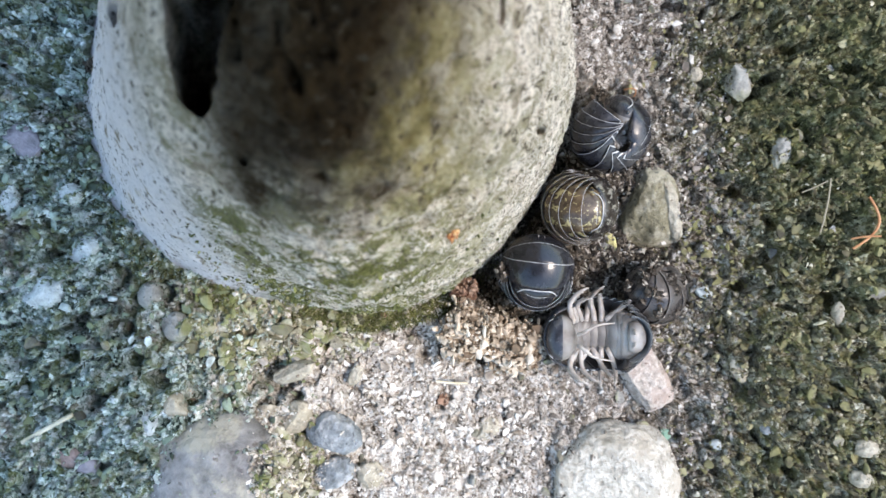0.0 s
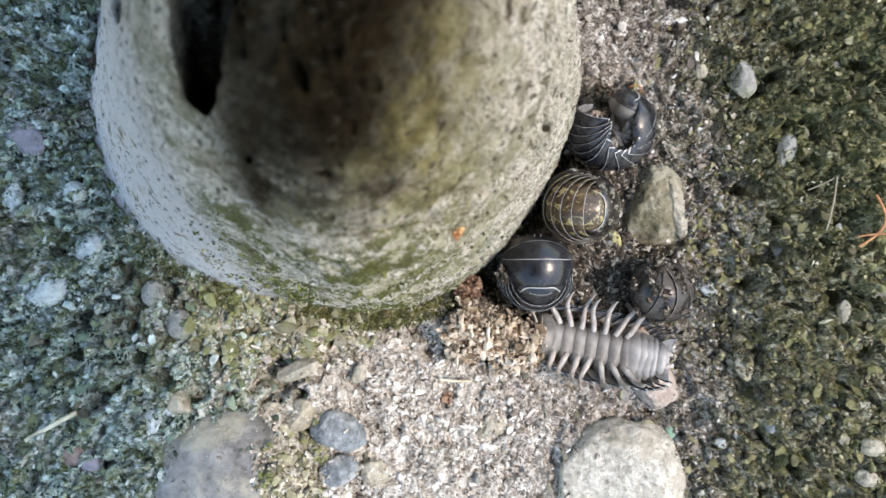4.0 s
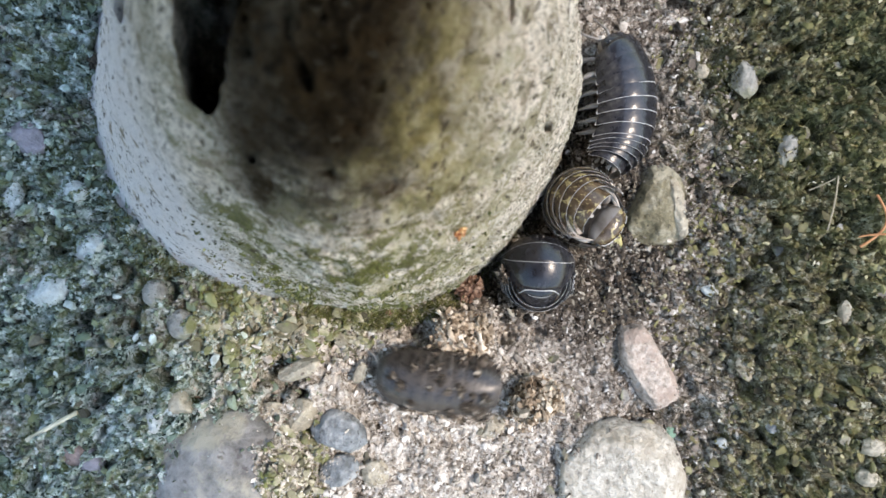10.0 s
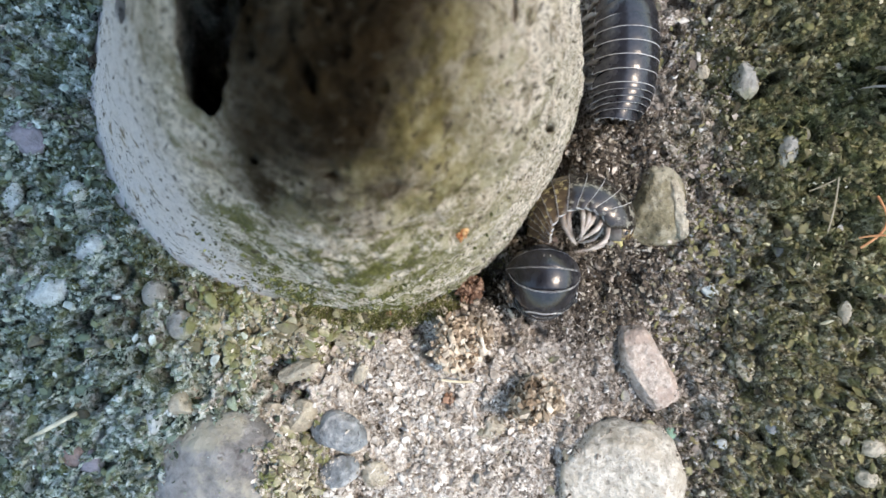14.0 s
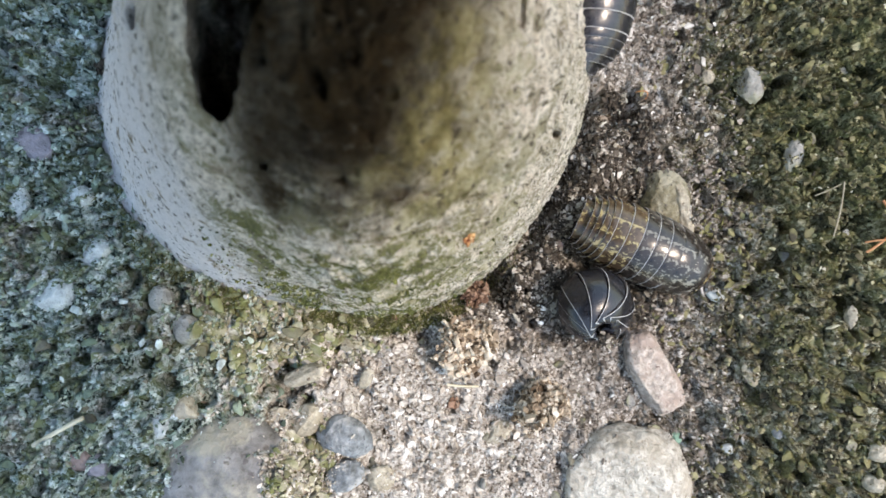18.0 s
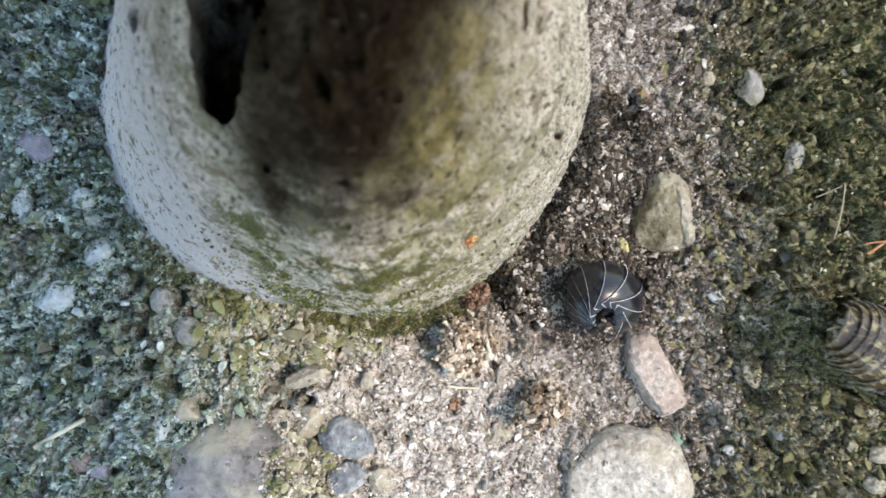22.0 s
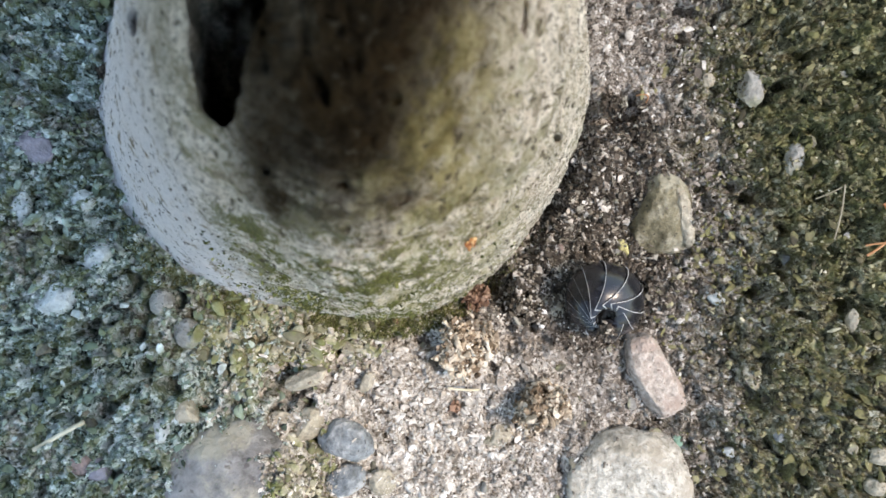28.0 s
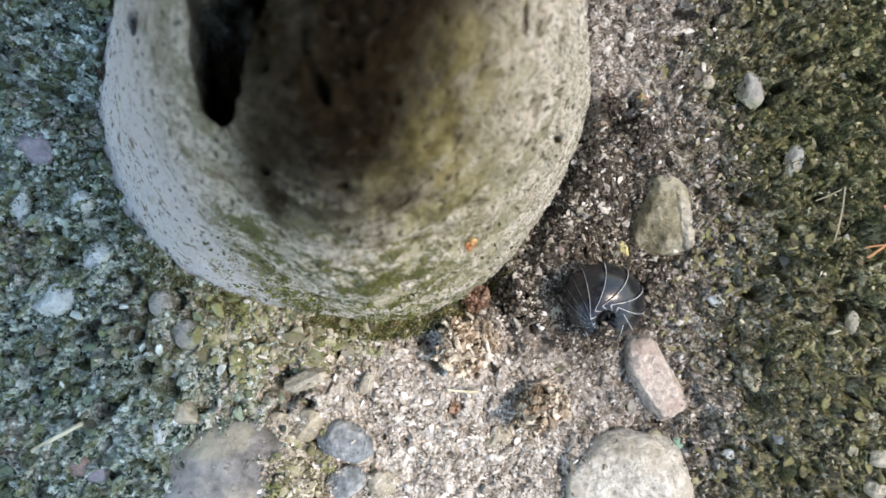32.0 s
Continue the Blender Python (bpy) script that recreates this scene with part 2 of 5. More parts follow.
def boulder_material():
    m, n, l, s = blank("weathered_limestone", 0.9, 0.12)
    pos = n.new("ShaderNodeNewGeometry").outputs["Position"]
    xyz = n.new("ShaderNodeSeparateXYZ")
    l.new(pos, xyz.inputs[0])

    def times(a, b):
        t = n.new("ShaderNodeMath")
        t.operation = "MULTIPLY"
        l.new(a, t.inputs[0])
        l.new(b, t.inputs[1])
        return t.outputs[0]

    wide, mid, fine = noise_of(n, l, pos, 120, 6, 0.65), noise_of(n, l, pos, 520, 7, 0.72), noise_of(n, l, pos, 2700, 6, 0.8)
    streak = noise_of(n, l, pos, 330, 7, 0.75)
    base = ramp_of(n, l, mid, [(0.34, (0.22, 0.18, 0.135)), (0.43, (0.58, 0.51, 0.41)), (0.51, (0.80, 0.725, 0.62)), (0.63, (0.90, 0.84, 0.75))])
    base = mixed(n, l, ranged(n, l, streak, 0.50, 0.58, 0, 0.8), base, (0.82, 0.765, 0.675))
    base = mixed(n, l, ranged(n, l, noise_of(n, l, pos, 800, 6, 0.7), 0.5, 0.58, 0, 0.4), base, (0.42, 0.37, 0.285))
    base = mixed(n, l, ranged(n, l, fine, 0.505, 0.56, 0, 0.72), base, (0.20, 0.168, 0.125))
    # chalky bloom low on the dry flank, with bluish skylight put into its colour
    dry = times(ranged(n, l, xyz.outputs[0], -0.0125, -0.0185, 0, 0.8), ranged(n, l, xyz.outputs[2], 0.036, 0.024, 0.5, 1.0))
    base = mixed(n, l, times(dry, ranged(n, l, mid, 0.36, 0.46)), base, (0.79, 0.77, 0.785))
    # algae on the damp flank
    algae = ramp_of(n, l, fine, [(0.38, (0.24, 0.222, 0.085)), (0.6, (0.62, 0.585, 0.36))])
    side = ranged(n, l, xyz.outputs[0], -0.010, -0.002)
    patchy = noise_of(n, l, pos, 210, 6, 0.7)
    base = mixed(n, l, times(times(side, ranged(n, l, xyz.outputs[0], 0.009, 0.0, 0.15, 1.0)), ranged(n, l, patchy, 0.48, 0.56, 0, 0.6)), base, algae)
    # moss in blotches, most towards the foot
    low = times(ranged(n, l, xyz.outputs[2], 0.037, 0.020, 0.25, 1.0), ranged(n, l, xyz.outputs[0], 0.006, -0.004, 0.35, 1.0))
    low = times(low, ranged(n, l, xyz.outputs[0], -0.0185, -0.013))
    blot = n.new("ShaderNodeMix")
    blot.inputs[0].default_value = 0.4
    l.new(noise_of(n, l, pos, 300, 7, 0.72), blot.inputs[2])
    l.new(fine, blot.inputs[3])
    green = ramp_of(n, l, fine, [(0.36, (0.045, 0.05, 0.012)), (0.52, (0.13, 0.135, 0.04)), (0.64, (0.30, 0.30, 0.13))])
    base = mixed(n, l, times(times(low, ranged(n, l, xyz.outputs[1], 0.018, 0.006, 0.25, 1.0)), ranged(n, l, blot.outputs[0], 0.475, 0.53)), base, green)
    # crown: brown weathering and the camera body's shadow painted together, ringed by yellow-green algae
    def ragged(axis, reach):
        t = n.new("ShaderNodeMath")
        t.operation = "MULTIPLY_ADD"
        t.inputs[1].default_value = reach
        l.new(patchy, t.inputs[0])
        l.new(xyz.outputs[axis], t.inputs[2])
        return t.outputs[0]

    across, along = ragged(0, 0.009), ragged(1, -0.008)
    ring = times(times(ranged(n, l, xyz.outputs[0], -0.0065, -0.0035), ranged(n, l, across, 0.0085, 0.0045)), ranged(n, l, along, -0.0045, 0.0005))
    base = mixed(n, l, times(ring, ranged(n, l, patchy, 0.40, 0.54, 0.35, 0.85)), base, ramp_of(n, l, mid, [(0.36, (0.10, 0.078, 0.02)), (0.52, (0.27, 0.225, 0.085)), (0.66, (0.50, 0.44, 0.26))]))
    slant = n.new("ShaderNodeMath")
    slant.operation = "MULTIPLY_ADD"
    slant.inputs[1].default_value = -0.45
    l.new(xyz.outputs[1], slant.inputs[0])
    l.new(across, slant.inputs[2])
    stain_shadow = times(times(ranged(n, l, xyz.outputs[0], -0.0132, -0.0093), ranged(n, l, slant.outputs[0], 0.0028, -0.0028)), ranged(n, l, along, -0.0036, -0.0004))
    stain_shadow = times(stain_shadow, ranged(n, l, xyz.outputs[2], 0.024, 0.028))
    base = mixed(n, l, times(stain_shadow, ranged(n, l, wide, 0.34, 0.54, 0.85, 1.0)), base, ramp_of(n, l, mid, [(0.35, (0.012, 0.007, 0.002)), (0.65, (0.042, 0.025, 0.009))]))
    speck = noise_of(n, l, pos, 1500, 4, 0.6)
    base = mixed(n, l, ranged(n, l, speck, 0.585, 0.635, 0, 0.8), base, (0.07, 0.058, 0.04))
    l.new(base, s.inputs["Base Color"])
    high = n.new("ShaderNodeMix")
    high.inputs[0].default_value = 0.5
    l.new(fine, high.inputs[2])
    l.new(mid, high.inputs[3])
    bumped(n, l, s, high.outputs[0], 1.0, 0.0013)
    return m


def shell_material(name, dark, light, spots=None, rough=0.15, dust=None):
    m, n, l, s = blank(name, rough, 0.45)
    co = n.new("ShaderNodeTexCoord").outputs["Object"]
    fine = noise_of(n, l, co, 900, 5, 0.6)
    base = ramp_of(n, l, fine, [(0.35, dark), (0.7, light)])
    if spots:
        f = noise_of(n, l, co, 1500, 5, 0.7, (0.8, 1.0, 1.0))
        base = mixed(n, l, ranged(n, l, f, 0.545, 0.6), base, spots)
    if dust:
        d = noise_of(n, l, co, 500, 6, 0.7)
        base = mixed(n, l, ranged(n, l, d, 0.36, 0.56), base, dust)
        l.new(ranged(n, l, d, 0.42, 0.6, rough, 0.85), s.inputs["Roughness"])
    film = noise_of(n, l, co, 420, 6, 0.7)
    base = mixed(n, l, ranged(n, l, film, 0.55, 0.72, 0, 0.35), base, (0.16, 0.145, 0.125))
    if not dust:
        l.new(ranged(n, l, film, 0.46, 0.7, rough, rough + 0.25), s.inputs["Roughness"])
    l.new(base, s.inputs["Base Color"])
    bumped(n, l, s, fine, 0.25, 0.0002)
    return m


def plain(name, a, b, scale=800.0, rough=0.6, spec=0.4, bump=0.2, through=0.0):
    m, n, l, s = blank(name, rough, spec)
    f = noise_of(n, l, n.new("ShaderNodeTexCoord").outputs["Object"], scale, 5, 0.6)
    l.new(ramp_of(n, l, f, [(0.35, a), (0.68, b)]), s.inputs["Base Color"])
    s.inputs["Subsurface Weight"].default_value = through
    s.inputs["Subsurface Radius"].default_value = (0.0006, 0.0005, 0.0004)
    bumped(n, l, s, f, bump, 0.0003)
    return m


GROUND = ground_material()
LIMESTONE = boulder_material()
GRIT_LEFT = mineral("mossy_grit", [(0.0, (0.02, 0.028, 0.02)), (0.3, (0.115, 0.155, 0.11)), (0.65, (0.245, 0.31, 0.25)), (0.9, (0.42, 0.49, 0.45)), (1.0, (0.58, 0.64, 0.63))], (0.03, 0.03, 0.03), tint=(0.15, 0.165, 0.075))
GRIT_SAND = mineral("pale_sand_grit", [(0.0, (0.20, 0.16, 0.12)), (0.2, (0.42, 0.365, 0.30)), (0.6, (0.58, 0.53, 0.465)), (0.9, (0.68, 0.635, 0.57)), (1.0, (0.82, 0.79, 0.74))], (0.09, 0.065, 0.05))
GRIT_SOIL = mineral("brown_soil_grit", [(0.0, (0.07, 0.055, 0.042)), (0.35, (0.22, 0.185, 0.152)), (0.7, (0.36, 0.318, 0.27)), (0.9, (0.48, 0.44, 0.385)), (1.0, (0.70, 0.67, 0.62))], (0.03, 0.025, 0.02))
GRIT_RIGHT = mineral("olive_grit", [(0.0, (0.03, 0.025, 0.014)), (0.4, (0.105, 0.092, 0.048)), (0.78, (0.22, 0.198, 0.10)), (0.95, (0.38, 0.35, 0.22)), (1.0, (0.56, 0.52, 0.41))], (0.02, 0.018, 0.012), tint=(0.19, 0.178, 0.07))
PEBBLES = mineral("small_pebbles", [(0.0, (0.09, 0.085, 0.065)), (0.3, (0.19, 0.175, 0.13)), (0.6, (0.29, 0.265, 0.195)), (0.85, (0.23, 0.23, 0.22)), (1.0, (0.38, 0.36, 0.32))], (0.06, 0.05, 0.04), per="object", tint=(0.20, 0.20, 0.10))
MOSS = mineral("moss", [(0.0, (0.04, 0.046, 0.014)), (0.45, (0.11, 0.12, 0.036)), (0.8, (0.20, 0.205, 0.07)), (1.0, (0.32, 0.31, 0.17))], (0.03, 0.04, 0.01), rough=0.9)
CLOD = mineral("crumbly_earth", [(0.0, (0.12, 0.08, 0.05)), (0.3, (0.34, 0.26, 0.18)), (0.8, (0.54, 0.45, 0.345)), (1.0, (0.72, 0.64, 0.53))], (0.08, 0.05, 0.03), rough=0.95)
RUST = mineral("reddish_earth", [(0.0, (0.08, 0.04, 0.025)), (0.5, (0.22, 0.125, 0.08)), (1.0, (0.40, 0.27, 0.19))], (0.06, 0.03, 0.02), rough=0.95)
AMBER = mineral("amber_crumb", [(0.0, (0.30, 0.13, 0.05)), (0.5, (0.52, 0.26, 0.10)), (1.0, (0.68, 0.44, 0.22))], (0.2, 0.06, 0.02), rough=0.6)
DARK_DIRT = mineral("dark_crumbs", [(0.0, (0.025, 0.02, 0.015)), (0.7, (0.10, 0.08, 0.06)), (0.9, (0.25, 0.22, 0.17)), (1.0, (0.5, 0.47, 0.4))], (0.02, 0.02, 0.02), rough=0.95)
GILL = plain("white_gill", (0.14, 0.13, 0.12), (0.36, 0.34, 0.315), 420, 0.4, 0.45, 0.3, 0.4)
STUCK = mineral("stuck_soil", [(0.0, (0.025, 0.02, 0.015)), (0.6, (0.085, 0.066, 0.05)), (0.9, (0.16, 0.13, 0.10)), (1.0, (0.40, 0.35, 0.29))], (0.03, 0.025, 0.02), rough=0.95)
BELLY = plain("pale_belly", (0.075, 0.064, 0.054), (0.22, 0.20, 0.18), 500, 0.45, 0.4, 0.25, 0.3)
INNER = plain("pale_shell_lining", (0.13, 0.125, 0.125), (0.33, 0.32, 0.315), 500, 0.35, 0.5, 0.2, 0.3)
LIMB = plain("pale_limb", (0.24, 0.205, 0.175), (0.47, 0.42, 0.375), 900, 0.4, 0.5, 0.1, 0.3)
LIMB_DARK = plain("grey_limb", (0.12, 0.11, 0.10), (0.30, 0.28, 0.26), 900, 0.4, 0.5, 0.1, 0.2)
EDGE = plain("pale_shell_edge", (0.28, 0.275, 0.27), (0.50, 0.49, 0.48), 900, 0.35, 0.5, 0.1)
DULL_EDGE = plain("dusty_shell_edge", (0.06, 0.05, 0.042), (0.20, 0.18, 0.16), 900, 0.6, 0.4, 0.1)
EYE = plain("black_eye", (0.01, 0.01, 0.01), (0.02, 0.02, 0.02), 900, 0.15, 0.6, 0.0)
CASING = plain("black_casing", (0.02, 0.02, 0.022), (0.03, 0.03, 0.032), 60, 0.5, 0.4, 0.05)
STRAW = plain("dry_straw", (0.42, 0.36, 0.24), (0.66, 0.60, 0.46), 600, 0.6, 0.4, 0.2)
FIBRE = plain("root_fibre", (0.20, 0.17, 0.115), (0.36, 0.31, 0.22), 600, 0.6, 0.4, 0.2)
ORANGE = plain("orange_fibre", (0.34, 0.14, 0.055), (0.55, 0.28, 0.13), 700, 0.45, 0.4, 0.2)


# ---- helpers for meshes ----
def mesh_of(name, verts, faces, materials, smooth_faces=True, slots=None):
    me = bpy.data.meshes.new(name)
    me.from_pydata([tuple(v) for v in verts], [], [tuple(f) for f in faces])
    for mat in materials:
        me.materials.append(mat)
    me.polygons.foreach_set("use_smooth", [smooth_faces] * len(me.polygons))
    if slots is not None:
        me.polygons.foreach_set("material_index", slots)
    me.update()
    return me


def child(name, me, parent, m=None, label=""):
    ob = new(name, me)
    ob.parent = parent
    if m is not None:
        ob.matrix_basis = m
    if label:
        tagged(ob, label)
    return ob


def ball_data(level):
    bm = bmesh.new()
    bmesh.ops.create_icosphere(bm, subdivisions=level, radius=1.0)
    v = np.array([p.co[:] for p in bm.verts])
    f = np.array([[q.index for q in p.verts] for p in bm.faces])
    bm.free()
    return v, f


ICO1, ICO2, ICO4 = ball_data(1), ball_data(2), ball_data(5)


def lumpy(v, amount, freq, seed, octaves=3, facets=0, cut=(0.62, 0.86)):
    """Pushes the points of a unit ball in and out; facets cut flats on it."""
    off = seed * 7.31
    out = v * (1 + amount * 2 * fbm(v[:, 0] * freq + off, v[:, 1] * freq + off, v[:, 2] * freq, octaves, seed))[:, None]
    rng = np.random.default_rng(seed)
    for _ in range(facets):
        d = rng.normal(size=3)
        d /= np.linalg.norm(d)
        over = out @ d - rng.uniform(*cut)
        out = out - np.clip(over, 0, None)[:, None] * d * 0.92
    return out


HOLLOWS = (  # place, radius and depth of dark hollows in the crust
    ((6.0, -8.4), 1.8, 2.4), ((8.6, -8.6), 1.2, 1.8), ((16.0, -3.0), 2.0, 1.6),
    ((-15.7, -12.3), 1.3, 4.5), ((-8.6, -12.8), 0.8, 2.2), ((-1.8, -8.5), 1.3, 1.2),
    ((-28.3, -9.9), 1.0, 5.0), ((-25.8, -12.1), 0.8, 4.5), ((17.6, 15.2), 1.5, 4.5), ((4.5, -3.9), 1.6, 4.0), ((-28.6, -7.3), 0.7, 4.0), ((-27.8, -4.5), 0.6, 3.5), ((-13.7, -14.0), 0.6, 3.5), ((-1.6, -10.2), 0.6, 2.6),
    ((-3.2, -8.0), 0.6, 1.6), ((-10.8, -9.2), 0.7, 1.8), ((29.8, 6.1), 0.9, 3.5), ((33.3, 12.1), 0.7, 3.0), ((30.2, -3.6), 0.7, 4.5), ((37.5, -4.7), 1.2, 4.5),
    ((-15.2, -19.3), 2.2, -3.0), ((-16.0, -21.7), 1.9, -3.0), ((24.5, 3.5), 1.5, -1.6), ((22.7, -13.6), 1.3, -1.1), ((13.4, -19.9), 1.6, -1.4),
    ((12.9, 9.0), 1.6, 1.6), ((-24.4, -7.5), 0.8, 2.0), ((-29.0, -2.2), 0.9, 4.5), ((-32.8, -9.3), 0.8, 4.0), ((-35.4, 14.9), 1.0, 2.2), ((-34.2, 0.8), 0.9, 2.0),
    ((-36.9, -11.6), 0.9, 2.0), ((-23.9, -5.4), 0.7, 1.8), ((18.8, 9.7), 1.0, 1.6), ((32.0, 21.8), 1.2, 1.8), ((35.4, 11.0), 1.2, 1.8), ((25.4, -16.6), 1.2, 1.8), ((29.7, -13.6), 1.3, 1.6),
    ((-17.5, -11.9), 1.0, 2.0), ((-13.7, -16.9), 0.8, 2.0), ((-31.4, -13.3), 0.8, 4.0), ((-5.4, -7.9), 0.6, 1.6),
)


def chips(x, y, seed):
    """Tight-packed angular pieces: the gap to the next one, and a height for each."""
    i, j = np.floor(x).astype(np.int64), np.floor(y).astype(np.int64)
    first, second, high = np.full(np.shape(x), 9.0), np.full(np.shape(x), 9.0), np.zeros(np.shape(x))
    for a in (-1, 0, 1):
        for b in (-1, 0, 1):
            px, py = i + a + lattice(i + a, j + b, 0, seed), j + b + lattice(i + a, j + b, 1, seed)
            lean = (lattice(i + a, j + b, 3, seed) - 0.5) * (x - px) + (lattice(i + a, j + b, 4, seed) - 0.5) * (y - py)
            d = np.hypot(x - px, y - py)
            near = d < first
            second = np.where(near, first, np.minimum(second, d))
            high = np.where(near, lattice(i + a, j + b, 2, seed) - 0.5 + 0.9 * lean, high)
            first = np.where(near, d, first)
    return second - first, high


def ground_height(x, y):
    """The ground with its unevenness and hollows."""
    x, y = np.asarray(x, float), np.asarray(y, float)
    dips, ragged = 0, np.clip(1 + 3.0 * fbm(x / 1.2, y / 1.2, 8.8, 3, 51), 0.35, 3)
    for (hx, hy), r, d in HOLLOWS:
        dips = dips + d * np.exp(-(((x - hx) ** 2 + (y - hy) ** 2) / r**2) * ragged)
    dx, dy = x - BOULDER[0], y - BOULDER[1]
    a = np.arctan2(dy, dx)
    gap = np.hypot(dx, dy) - foot_radius(a)
    dips = dips + 3.4 * np.exp(-(((gap - 0.6) / 1.5) ** 2)) * smooth(-1.05, -0.85, a) * smooth(0.35, 0.1, a) * (1 + 1.2 * fbm(x / 2, y / 2, 0, 2, 15))
    return lie(x, y) - dips + 1.5 * fbm(x / 9, y / 9, 0, 3, 5) + 1.1 * fbm(x / 1.7, y / 1.7, 3.3, 4, 9)


# ---- large structure ----
SURFACE = []  # the ground's grid, once made


def surface_height(x, y):
    """Height of the ground as built, with its chips and pits."""
    xs, ys, gz = SURFACE
    x, y = np.atleast_1d(np.asarray(x, float)), np.atleast_1d(np.asarray(y, float))
    i, j = np.clip(np.searchsorted(xs, x) - 1, 0, len(xs) - 2), np.clip(np.searchsorted(ys, y) - 1, 0, len(ys) - 2)
    u, v = (x - xs[i]) / (xs[i + 1] - xs[i]), (y - ys[j]) / (ys[j + 1] - ys[j])
    return (gz[j, i] * (1 - u) + gz[j, i + 1] * u) * (1 - v) + (gz[j + 1, i] * (1 - u) + gz[j + 1, i + 1] * u) * v


def make_ground():
    def steps(half, fine, reach):
        mid = np.arange(-half, half + fine / 2, fine)
        out, d = [], half
        while d < reach:
            d = d * 1.25
            out.append(d)
        out = np.array(out)
        return np.concatenate([-out[::-1], mid, out])
    xs, ys = steps(48, 0.13, 30000), steps(28, 0.13, 30000)
    gx, gy = np.meshgrid(xs, ys)
    gz = ground_height(gx, gy)
    grit = smooth(60, 50, np.hypot(gx, gy * 1.5))
    wx, wy = gx + 1.1 * fbm(gx / 0.9, gy / 0.9, 6, 3, 18), gy + 1.1 * fbm(gx / 0.9, gy / 0.9, 7, 3, 19)
    gap, top = chips(wx / 1.25, wy / 1.25, 24)
    gap_small, top_small = chips(wx / 0.62, wy / 0.62, 23)
    calm = 1 - 0.5 * smooth(-18, -8, gx) * smooth(27, 19, gx)
    rough = 0.9 * fbm(wx / 0.55, wy / 0.55, 1.7, 3, 21) + 0.42 * top_small + 0.25 * smooth(0, 0.22, gap_small) + 0.85 * top + 0.3 * smooth(0, 0.16, gap)
    holes = smooth(0.32, 0.16, value_noise(wx / 1.4, wy / 1.4, 4.5, 27)) + 0.8 * smooth(0.30, 0.12, value_noise(wx / 0.65, wy / 0.65, 2.5, 28))
    gz = gz + calm * (1.25 * rough - (1.6 + 0.6 * smooth(16, 26, gx) + 0.6 * smooth(-12, -22, gx)) * holes) * grit
    SURFACE.extend((xs, ys, gz))
    nx, ny = len(xs), len(ys)
    verts = np.stack([gx, gy, gz], -1).reshape(-1, 3) * MM
    i = (np.arange(ny - 1)[:, None] * nx + np.arange(nx - 1)[None]).ravel()
    faces = np.stack([i, i + 1, i + nx + 1, i + nx], 1)
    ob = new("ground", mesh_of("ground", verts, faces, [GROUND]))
    return tagged(ob, "rough concrete ground with moss, sand and soil", "ground", kind="structure")


ground = make_ground()


BOULDER_SKIN = []


